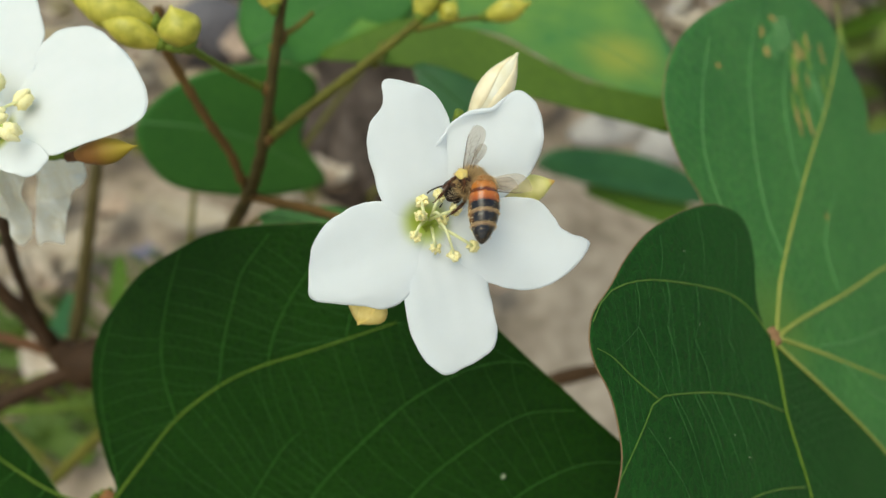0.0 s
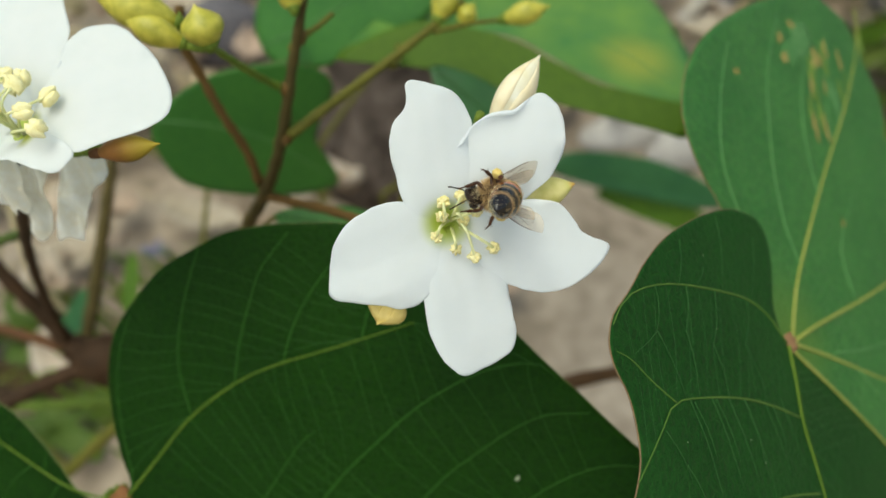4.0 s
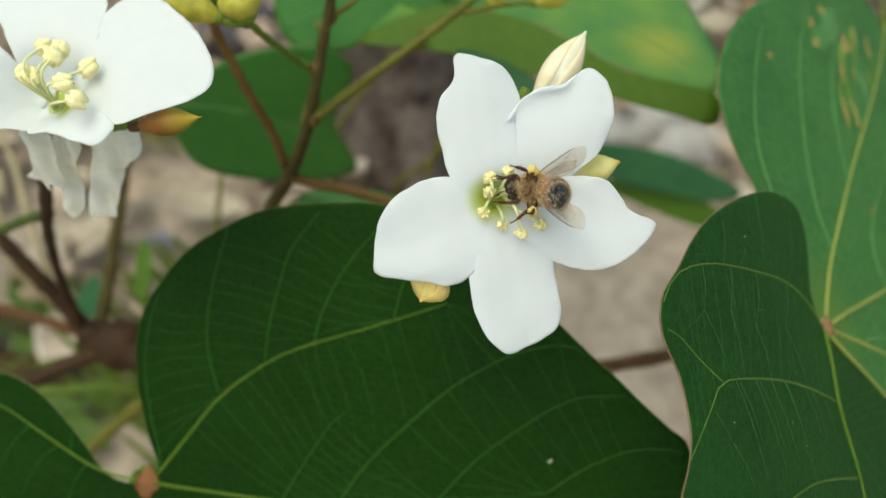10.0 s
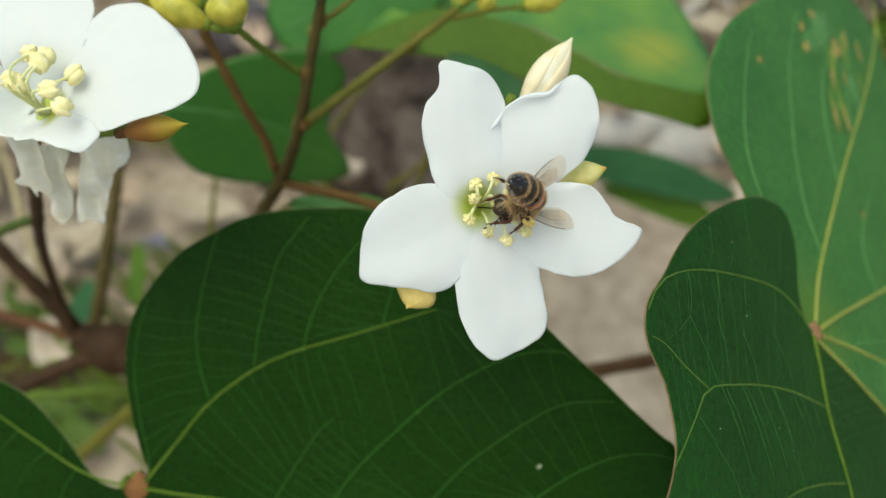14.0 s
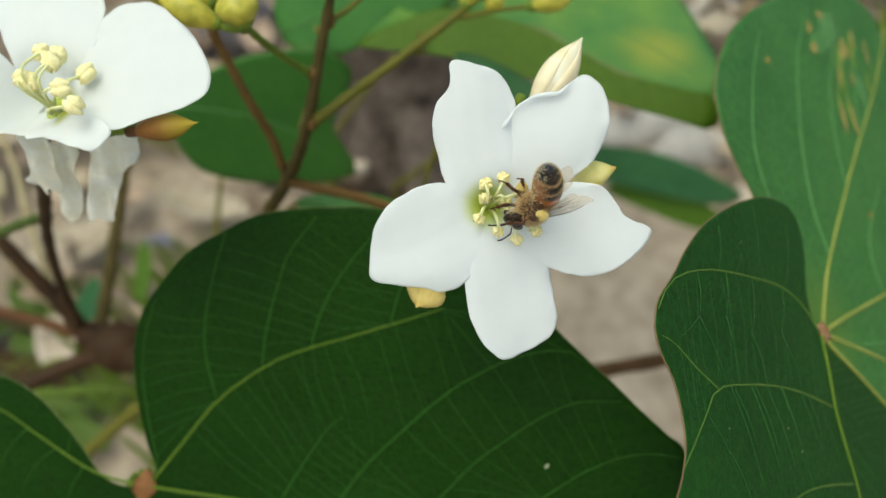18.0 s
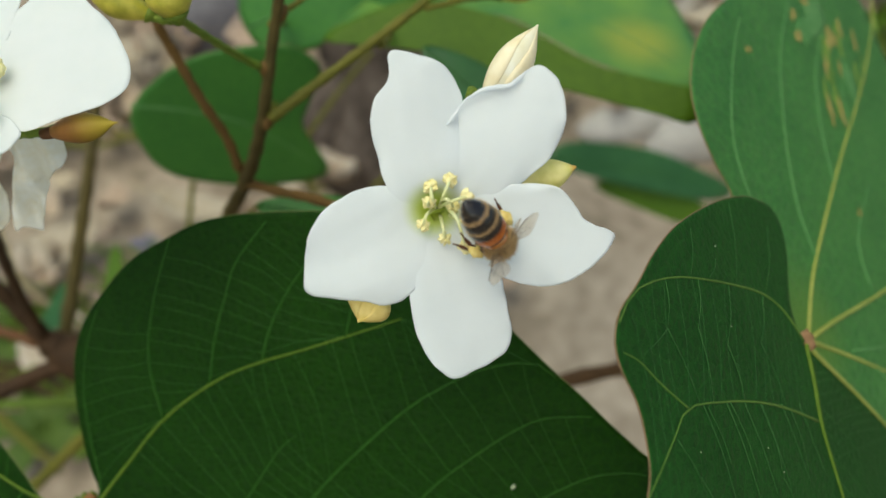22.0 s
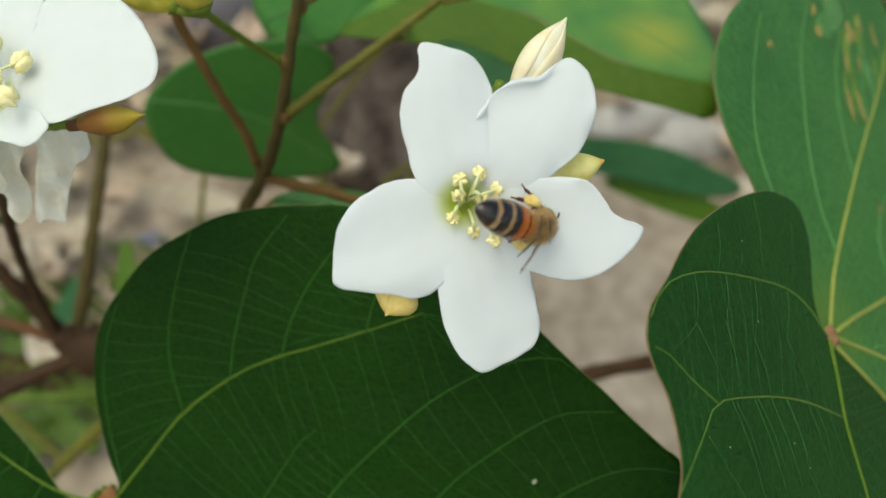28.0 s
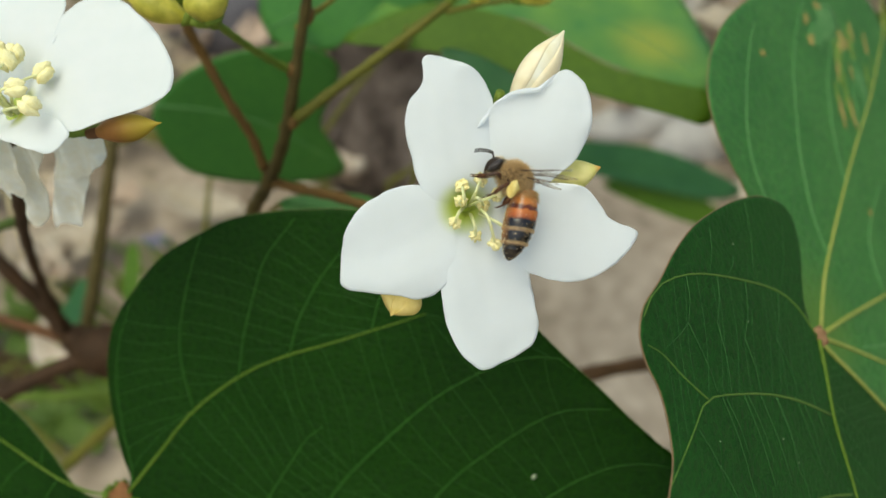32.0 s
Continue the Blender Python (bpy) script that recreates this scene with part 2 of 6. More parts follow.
ll_.new(piece.outputs["Random Per Island"], hue.inputs[0])
he = hue.color_ramp.elements
he[0].color, he[1].color = (0.13, 0.085, 0.05, 1), (0.47, 0.42, 0.35, 1)
for at_, col in ((0.25, (0.29, 0.21, 0.15, 1)), (0.5, (0.38, 0.28, 0.22, 1)), (0.65, (0.27, 0.24, 0.10, 1)), (0.8, (0.46, 0.38, 0.30, 1))):
    he.new(at_).color = col
blend.data_type, blend.blend_type = "RGBA", "MIX"
blend.inputs[0].default_value = 0.7
old = ln_["Principled BSDF"].inputs["Base Color"].links[0].from_socket
ll_.new(old, blend.inputs[6])
ll_.new(hue.outputs[0], blend.inputs[7])
ll_.new(blend.outputs[2], ln_["Principled BSDF"].inputs["Base Color"])
BARK = material("bark_dark", (0.028, 0.020, 0.016), (0.20, 0.16, 0.135), 0.9, 9, 26, 1.0, 6)


# ---- mesh tools ----
def finish(name, bm, mat, parent=None, smooth=True, thick=0.0, label=""):
    """Links a bmesh, whose points are in world metres, as one mesh object under a thing or part."""
    bmesh.ops.recalc_face_normals(bm, faces=bm.faces)
    if parent is not None:
        home = parent
        while home.parent:
            home = home.parent
        shift = home.location
        for v in bm.verts:
            v.co -= shift
    me = bpy.data.meshes.new(name)
    bm.to_mesh(me)
    bm.free()
    me.polygons.foreach_set("use_smooth", [smooth] * len(me.polygons))
    for one in (mat if isinstance(mat, (list, tuple)) else [mat]):
        me.materials.append(one)
    ob = new(name, me)
    if parent is not None:
        ob.parent = parent
    if thick:
        s = ob.modifiers.new("thickness", "SOLIDIFY")
        s.thickness, s.offset = thick / 1000, 0
    return tagged(ob, label)


def thing(name, at, label, category, group="", kind=""):
    e = new(name)
    e.empty_display_size = 0.01
    e.location = at
    bpy.context.view_layer.update()
    return tagged(e, label, category, group, kind)


def curve(points, count, closed=False):
    """Catmull-Rom through the points, at even steps of length."""
    p = [np.array(q, float) for q in points]
    n = len(p)
    dense = []
    for i in range(n if closed else n - 1):
        if closed:
            a, b, c, d = p[i - 1], p[i], p[(i + 1) % n], p[(i + 2) % n]
        else:
            a, b, c, d = p[max(i - 1, 0)], p[i], p[i + 1], p[min(i + 2, n - 1)]
        for k in range(12):
            t = k / 12
            dense.append(0.5 * (2 * b + (c - a) * t + (2 * a - 5 * b + 4 * c - d) * t * t + (3 * b - a - 3 * c + d) * t ** 3))
    dense.append(p[0] if closed else p[-1])
    dense = np.array(dense)
    run = np.concatenate([[0], np.cumsum(np.linalg.norm(np.diff(dense, axis=0), axis=1))])
    steps = np.linspace(0, run[-1], count + 1)[:-1] if closed else np.linspace(0, run[-1], count)
    return np.stack([np.interp(steps, run, dense[:, k]) for k in range(dense.shape[1])], 1)


def tube(bm, points, radii, sides=8, cap=True):
    """A round rod through world points, with a radius in metres at each."""
    pts = [Vector(p) for p in points]
    rings, side = [], None
    for i, p in enumerate(pts):
        way = (pts[min(i + 1, len(pts) - 1)] - pts[max(i - 1, 0)]).normalized()
        side = way.orthogonal() if side is None else side - way * side.dot(way)
        side.normalize()
        up = way.cross(side)
        r = radii[i] if hasattr(radii, "__len__") else radii
        rings.append([bm.verts.new(p + (side * math.cos(a) + up * math.sin(a)) * r) for a in (2 * math.pi * k / sides for k in range(sides))])
    for a, b in zip(rings, rings[1:]):
        for k in range(sides):
            bm.faces.new((a[k], a[(k + 1) % sides], b[(k + 1) % sides], b[k]))
    if cap:
        bm.faces.new(rings[0][::-1])
        bm.faces.new(rings[-1])
    return bm


def blob(bm, centre, axis, length, width, segments=12, rings=8, flat=1.0, point=0.0):
    """An egg along axis; point sharpens its far end."""
    axis = Vector(axis).normalized()
    s = axis.orthogonal().normalized()
    u = axis.cross(s)
    rows = []
    for i in range(rings + 1):
        t = i / rings
        x = (t - 0.5) * length
        r = width * 0.5 * max(math.sin(math.pi * min(max(t, 0.02), 0.98)) ** (0.62 + 0.9 * point * t), 0.03)
        rows.append([bm.verts.new(Vector(centre) + axis * x + (s * math.cos(a) + u * math.sin(a) * flat) * r) for a in (2 * math.pi * k / segments for k in range(segments))])
    for a, b in zip(rows, rows[1:]):
        for k in range(segments):
            bm.faces.new((a[k], a[(k + 1) % segments], b[(k + 1) % segments], b[k]))
    bm.faces.new(rows[0][::-1])
    bm.faces.new(rows[-1])


def sheet(bm, outline, hub, depth, count=140, rings=22, wave=0.35, wave_size=9.0, bend=None):
    """A thin sheet inside a closed outline, spread from its hub over the depth function; bend(s, x, y) adds depth towards the rim."""
    rim = curve(outline, count, closed=True)
    grid = []
    for i in range(1, rings + 1):
        s = (i / rings) ** 0.8
        row = []
        for x, y in rim:
            px, py = hub[0] + (x - hub[0]) * s, hub[1] + (y - hub[1]) * s
            d = depth(px, py) + wave * noise.noise(Vector((px / wave_size, py / wave_size, 3.3)))
            if bend:
                d += bend(s, px, py)
            row.append(bm.verts.new(bush(px, py, d)))
        grid.append(row)
    mid = bm.verts.new(bush(hub[0], hub[1], depth(*hub) + wave * noise.noise(Vector((hub[0] / wave_size, hub[1] / wave_size, 3.3))) + (bend(0, *hub) if bend else 0)))
    for k in range(count):
        bm.faces.new((mid, grid[0][k], grid[0][(k + 1) % count]))
    for a, b in zip(grid, grid[1:]):
        for k in range(count):
            bm.faces.new((a[k], b[k], b[(k + 1) % count], a[(k + 1) % count]))
    return bm


def vein_line(points, depth, lift, count=18):
    def steep(x, y):
        return math.sqrt(1 + (depth(x + 1, y) - depth(x, y)) ** 2 + (depth(x, y + 1) - depth(x, y)) ** 2)

    return [bush(x, y, depth(x, y) + 0.35 * noise.noise(Vector((x / 9.0, y / 9.0, 3.3))) - lift * steep(x, y)) for x, y in curve(points, count)]


def leaf_blade(parent, name, outline, hub, k, mat, veins, vein_mats, rings=22, count=150, margin=True, wave=0.35, label="", lobes=(), rim_mat=None):
    """A blade with its veins, each vein a part, and the thin coloured margin."""
    depth = slope(k)
    bm = sheet(bmesh.new(), outline, hub, depth, count, rings, wave)
    for rim, mid in lobes:
        sheet(bm, rim, mid, lambda x, y: depth(x, y) + 0.05, count, rings, wave)
    blade = finish(name, bm, mat, parent, thick=0.3, label=label)
    for w, pts in veins:
        bm = bmesh.new()
        n = 18 if len(pts) > 3 else 8
        line = vein_line(pts, depth, 0.15 if w >= 0.3 else 0.2, n)
        tube(bm, line, [w / 2000 * (1 - 0.55 * i / (n - 1)) for i in range(n)], 6)
        finish("vein", bm, vein_mats[0] if w >= 0.6 else (vein_mats[1] if w >= 0.3 else vein_mats[2]), blade)
    for edge in [outline] * margin + [rim for rim, mid in lobes]:
        bm = bmesh.new()
        rim = curve(edge, count, closed=True)
        line = [bush(x, y, depth(x, y) + 0.35 * noise.noise(Vector((x / 9.0, y / 9.0, 3.3)))) for x, y in rim]
        tube(bm, line + line[:1], 0.00012, 5, cap=False)
        finish("leaf_margin", bm, rim_mat or MARGIN, blade)
    return blade


# ---- ground ----
bm = bmesh.new()
edges = [-400, -40, -8, -3] + [i * 0.05 for i in range(-30, 31)] + [3, 8, 40, 400]
rows = []
for y in edges:
    rows.append([bm.verts.new((x, y + 0.5, (0.012 * noise.noise(Vector((x * 6, y * 6, 0))) if abs(x) < 2 and abs(y) < 2 else 0.0) - 0.006)) for x in edges])
for a, b in zip(rows, rows[1:]):
    for i in range(len(edges) - 1):
        bm.faces.new((a[i], a[i + 1], b[i + 1], b[i]))
ground = tagged(finish("ground", bm, SOIL), "pale brown soil strewn with dry leaf litter", "ground", kind="structure")

rng = random.Random(4)
bm = bmesh.new()
for i in range(760):
    x, y = rng.uniform(-0.65, 0.65), rng.uniform(0.0, 1.25)
    if math.hypot(x + 0.05, y - 0.1) < 0.03 or any(math.hypot(x - p[0], y - p[1]) < 0.05 for p in [(0.119,0.516),(0.112,0.453),(0.106,0.396),(0.101,0.345),(0.096,0.299),(0.091,0.257),(0.161,0.516),(0.152,0.453),(0.144,0.396),(0.136,0.345),(0.13,0.299),(0.124,0.257),(0.203,0.516),(0.192,0.453),(0.181,0.396),(0.172,0.345),(0.163,0.299),(0.156,0.257),(-0.291,0.252),(-0.259,0.252),(-0.222,0.252),(-0.214,0.219),(-0.244,0.219)]):
        continue
    a, ln, wd = rng.uniform(0, 6.28), rng.uniform(0.02, 0.055), rng.uniform(0.007, 0.018)
    c, s = math.cos(a), math.sin(a)
    z0, curl, lean = 0.006 + rng.uniform(0, 0.008), rng.uniform(0.004, 0.018), rng.uniform(-0.012, 0.012)
    strip = []
    for k in range(7):
        t = k / 6
        w = wd * math.sin(math.pi * (0.06 + 0.88 * t)) ** 0.8
        strip.append([bm.verts.new((x + c * (t - 0.5) * ln - s * w * q, y + s * (t - 0.5) * ln + c * w * q, z0 + curl * (q * q + (2 * t - 1) ** 2) + lean * q * t)) for q in (-1, -0.5, 0, 0.5, 1)])
    for p, q in zip(strip, strip[1:]):
        for k in range(4):
            bm.faces.new((p[k], p[k + 1], q[k + 1], q[k]))
tagged(finish("leaf_litter", bm, LITTER, thick=0.4), "dry curled beige leaves scattered over the soil", "leaf litter", kind="stuff")

# broad pale dry leaves lie over the small ones
PALE_LITTER = material("pale_dry_leaf", (0.27, 0.225, 0.16), (0.48, 0.415, 0.33), 0.75, 7, 45, 0.4, 4)
dry = random.Random(77)
for k in range(64):
    x, y = dry.uniform(-0.5, 0.5), dry.uniform(0.24, 1.1)
    if math.hypot(x + 0.035, y - 0.56) < 0.13 or (0.04 < x < 0.26 and y < 0.56) or (x < -0.15 and k % 2):
        continue
    a, ln, wd, z0, lean = dry.uniform(0, 6.28), dry.uniform(0.05, 0.11), dry.uniform(0.010, 0.024), dry.uniform(0.016, 0.024), dry.uniform(-0.006, 0.006)
    c, q0 = math.cos(a), math.sin(a)
    home = thing("fallen_leaf", (x, y, 0), "broad pale beige dry leaf lying on the litter", "dry leaf", "fallen leaves")
    bm = bmesh.new()
    strip = []
    for i in range(9):
        t = i / 8
        w = wd * math.sin(math.pi * (0.05 + 0.9 * t)) ** 0.7
        strip.append([bm.verts.new((x + c * (t - 0.5) * ln - q0 * w * e, y + q0 * (t - 0.5) * ln + c * w * e, z0 + 0.008 * (e * e + (2 * t - 1) ** 2) + lean * e)) for e in (-1, -0.5, 0, 0.5, 1)])
    for p, q in zip(strip, strip[1:]):
        for i in range(4):
            bm.faces.new((p[i], p[i + 1], q[i + 1], q[i]))
    finish("leaf_blade", bm, PALE_LITTER, home, thick=0.4)
    bm = bmesh.new()
    tube(bm, [(x + c * (t - 0.55) * ln, y + q0 * (t - 0.55) * ln, z0 + 0.008 * (2 * t - 1) ** 2 + 0.0006) for t in (-0.2, 0.05, 0.3, 0.6, 0.95)], [0.0009, 0.0008, 0.0007, 0.0005, 0.0003], 6)
    finish("midrib", bm, STEM["paletan"], home)

# ---- dark trunk behind the bush ----
trunk = thing("tree_trunk", (-0.035, 0.56, 0), "dark weathered tree trunk rising from the soil behind the bush", "tree trunk")
bm = bmesh.new()
pts = [(-0.035 + 0.004 * math.sin(i), 0.56, -0.02 + i * 0.05) for i in range(20)]
tube(bm, pts, [0.055 + 0.03 * math.exp(-i / 1.6) + 0.004 * math.sin(i * 2.3) for i in range(20)], 24)
for v in bm.verts:
    v.co += Vector((noise.noise(v.co * 40), noise.noise(v.co * 40 + Vector((9, 0, 0))), 0)) * 0.008
finish("bark", bm, BARK, trunk)
for a in (0.4, 1.9, 3.6, 5.0):
    bm = bmesh.new()
    tube(bm, [(-0.035 + math.cos(a) * r, 0.56 + math.sin(a) * r, z) for r, z in ((0.04, 0.09), (0.07, 0.04), (0.10, 0.015), (0.14, -0.01))], [0.02, 0.022, 0.016, 0.007], 12)
    for v in bm.verts:
        v.co += Vector((noise.noise(v.co * 50), noise.noise(v.co * 50 + Vector((9, 0, 0))), 0)) * 0.006
    finish("root", bm, BARK, trunk)

# ---- small things on the ground ----
STONE = material("stone_grey", (0.07, 0.065, 0.075), (0.16, 0.15, 0.16), 0.85, 4, 30, 0.6, 6)
VIOLET = material("violet_petal", (0.10, 0.10, 0.16), (0.20, 0.20, 0.28), 0.6, 2, 6, 0.2, 2)
GRASS = material("grass_green", (0.11, 0.20, 0.02), (0.22, 0.32, 0.04), 0.5, 3, 30, 0.2, 3, 0.25)
for place, size in (((-0.235,0.696,0.0), 0.05), ((0.355,0.777,0.0), 0.045)):
    bm = bmesh.new()
    blob(bm, Vector(place) + Vector((0, 0.03, size * 0.3)), (1, 0.2, 0.1), size * 2.2, size * 1.5, 20, 14)
    for v in bm.verts:
        v.co += (v.co - Vector(place)).normalized() * noise.noise(v.co * 25) * 0.012
    tagged(finish("stone", bm, STONE), "rounded dark grey stone lying on the soil", "stone", "stones")
PALE_STONE = material("stone_pale", (0.33, 0.31, 0.285), (0.47, 0.45, 0.42), 0.85, 4, 30, 0.6, 6)
for place, size in (((0.192,0.576,0.0), 0.034), ((0.244,0.546,0.0), 0.03), ((0.319,0.777,0.0), 0.03)):
    bm = bmesh.new()
    blob(bm, Vector(place) + Vector((0, 0, size * 0.1)), (1, 0.15, 0), size * 3.0, size * 1.5, 20, 14, 0.5)
    for v in bm.verts:
        v.co += (v.co - Vector(place)).normalized() * noise.noise(v.co * 30) * 0.012
    tagged(finish("stone", bm, PALE_STONE), "flat pale grey stone lying on the soil", "stone", "stones")
violet = thing("fallen_blossom", (-0.234,0.417,0.0), "small blue-violet blossom fallen on the soil", "blossom")
for a in range(4):
    bm = bmesh.new()
    c = Vector((-0.234,0.417,0.0)) + Vector((math.cos(a * 1.57), math.sin(a * 1.57), 0)) * 0.006 + Vector((0, 0, 0.012))
    blob(bm, c, (math.cos(a * 1.57), math.sin(a * 1.57), 0.4), 0.014, 0.010, 10, 6, 0.35)
    finish("petal", bm, VIOLET, violet)


twigs = random.Random(31)
for k in range(16):
    x, y = twigs.uniform(-0.42, -0.12), twigs.uniform(0.22, 0.62)
    a, ln = twigs.uniform(-0.7, 0.7), twigs.uniform(0.10, 0.26)
    home = thing("fallen_twig", (x, y, 0), "thin brown twig fallen on the soil", "twig", "fallen twigs")
    pts = [Vector((x + math.cos(a) * ln * q + twigs.uniform(-1, 1) * 0.006, y + math.sin(a) * ln * q + twigs.uniform(-1, 1) * 0.006, 0.012 + twigs.uniform(0, 0.012))) for q in (-0.5, -0.25, 0, 0.25, 0.5)]
    bm = bmesh.new()
    tube(bm, [Vector(p) for p in curve(pts, 14)], [0.0036 - 0.0014 * i / 13 for i in range(14)], 8)
    finish("twig_wood", bm, STEM[twigs.choice(("brown", "darkbrown", "olive"))], home)
WEED_LEAF = material("weed_leaf", (0.05, 0.10, 0.015), (0.10, 0.15, 0.03), 0.5, 2, 20, 0.2, 1.0, 0.2)
for k in range(7):
    # broad-leaved weeds low on the soil
    x, y = -0.36 + 0.045 * k, 0.30 + 0.05 * math.sin(k * 2.1)
    weed = thing("weed", (x, y, 0), "small dark green weed growing in the soil", "weed", "weeds")
    for j in range(5):
        a = j * 1.26 + k
        out = Vector((math.cos(a), math.sin(a), 0.45)).normalized()
        flat = out.cross(Vector((0, 0, 1))).normalized()
        bm = bmesh.new()
        rows = []
        for i in range(8):
            q = i / 7
            w = 0.011 * math.sin(math.pi * (0.05 + 0.9 * q)) ** 0.8
            rows.append([bm.verts.new(Vector((x, y, 0.004)) + out * 0.05 * q - Vector((0, 0, 0.02 * q * q)) + flat * w * e + Vector((0, 0, 0.003 * abs(e)))) for e in (-1, -0.5, 0, 0.5, 1)])
        for p, q in zip(rows, rows[1:]):
            for i in range(4):
                bm.faces.new((p[i], p[i + 1], q[i + 1], q[i]))
        finish("leaf", bm, WEED_LEAF, weed, thick=0.3)


def grass_blade(bm, tip, foot, width):
    """A curved blade from its foot to its tip, with a keel."""
    tip, foot = Vector(tip), Vector(foot)
    knee = foot.lerp(tip, 0.6) + Vector((0, 0, (tip.z - foot.z) * 0.25))
    line = [Vector(p) for p in curve([foot, knee, tip], 12)]
    rows = []
    for i, p in enumerate(line):
        w = width * (1 - (i / 11) ** 2.5) + 0.0003
        rows.append([bm.verts.new(p + RIGHT * w * q - AWAY * (0.3 * w * (1 - abs(q)))) for q in (-1, 0, 1)])
    for a, b in zip(rows, rows[1:]):
        for k in range(2):
            bm.faces.new((a[k], a[k + 1], b[k + 1], b[k]))


for tip in [(-130.3,2.7,330.0),(-129.2,-1.0,340.0),(-142.3,-7.5,350.0),(-157.3,0.3,380.0),(-126.9,-15.6,330.0),(-213.8,-20.7,380.0),(-207.9,-16.9,390.0),(-202.7,-32.4,370.0),(-178.7,-56.7,360.0),(-202.6,-61.3,380.0),(-133.4,-77.5,330.0),(-127.0,-84.6,320.0),(-123.4,6.5,420.0),(-127.8,3.2,400.0)]:
    end = bush(*tip)
    foot = Vector((end.x + 0.03 * math.sin(end.x * 900), end.y + 0.05, 0))
    tuft = thing("grass_tuft", foot, "slender green grass blades growing from the soil", "grass", "grass tufts")
    for k in range(3):
        bm = bmesh.new()
        grass_blade(bm, end + Vector((0.014 * (k - 1), 0.01 * k, -0.012 * k)), foot + Vector((0.004 * k, 0, 0)), 0.0034 - 0.0006 * k)
        finish("blade", bm, GRASS, tuft, thick=0.3)

SHRUB_LEAF = material("shrub_leaf", (0.11, 0.18, 0.03), (0.22, 0.27, 0.07), 0.5, 3, 30, 0.2, 3, 0.3)
shrub_at = Vector((0.486,0.589,-0.0))
shrub = thing("low_shrub", shrub_at, "low olive-green shrub behind the bush", "shrub")
srng = random.Random(21)
for k in range(110):
    a, h = srng.uniform(0, 6.28), srng.uniform(0.02, 0.26)
    r0 = srng.uniform(0.02, 0.15)
    c = shrub_at + Vector((math.cos(a) * r0, math.sin(a) * r0, h))
    bm = bmesh.new()
    tube(bm, [shrub_at + Vector((0, 0, -0.01)), shrub_at.lerp(c, 0.55) + Vector((0, 0, 0.02)), c], [0.0016, 0.0013, 0.0008], 6)
    finish("stem", bm, STEM["olive"], shrub)
    bm = bmesh.new()
    out = Vector((math.cos(a), math.sin(a), srng.uniform(-0.2, 0.5))).normalized()
    flat = out.cross(Vector((0, 0, 1))).normalized()
    up = flat.cross(out)
    rows = []
    for i in range(9):
        t = i / 8
        w = 0.014 * math.sin(math.pi * (0.05 + 0.9 * t)) ** 0.8
        rows.append([bm.verts.new(c + out * 0.05 * t + flat * w * q + up * (0.006 * abs(q) - 0.02 * t * t)) for q in (-1, -0.5, 0, 0.5, 1)])
    for p, q in zip(rows, rows[1:]):
        for i in range(4):
            bm.faces.new((p[i], p[i + 1], q[i + 1], q[i]))
    finish("leaf", bm, SHRUB_LEAF if k % 4 else LEAF_OLIVE, shrub, thick=0.3)

# ---- the tung bush ----
ROOT = bush(*(-51.5,-60.8,230.0))
tree = thing("tung_bush", (ROOT.x, ROOT.y, 0), "young flowering tung bush with broad dark green leaves and white flowers", "bush")
bm = bmesh.new()
tube(bm, [(ROOT.x + 0.006 * math.sin(i * 0.9), ROOT.y + 0.004 * math.cos(i), ROOT.z * (1 - i / 11) - 0.02 * (i == 11)) for i in range(12)], [0.0042 + 0.0002 * i for i in range(12)], 10)
finish("trunk", bm, STEM["brown"], tree)

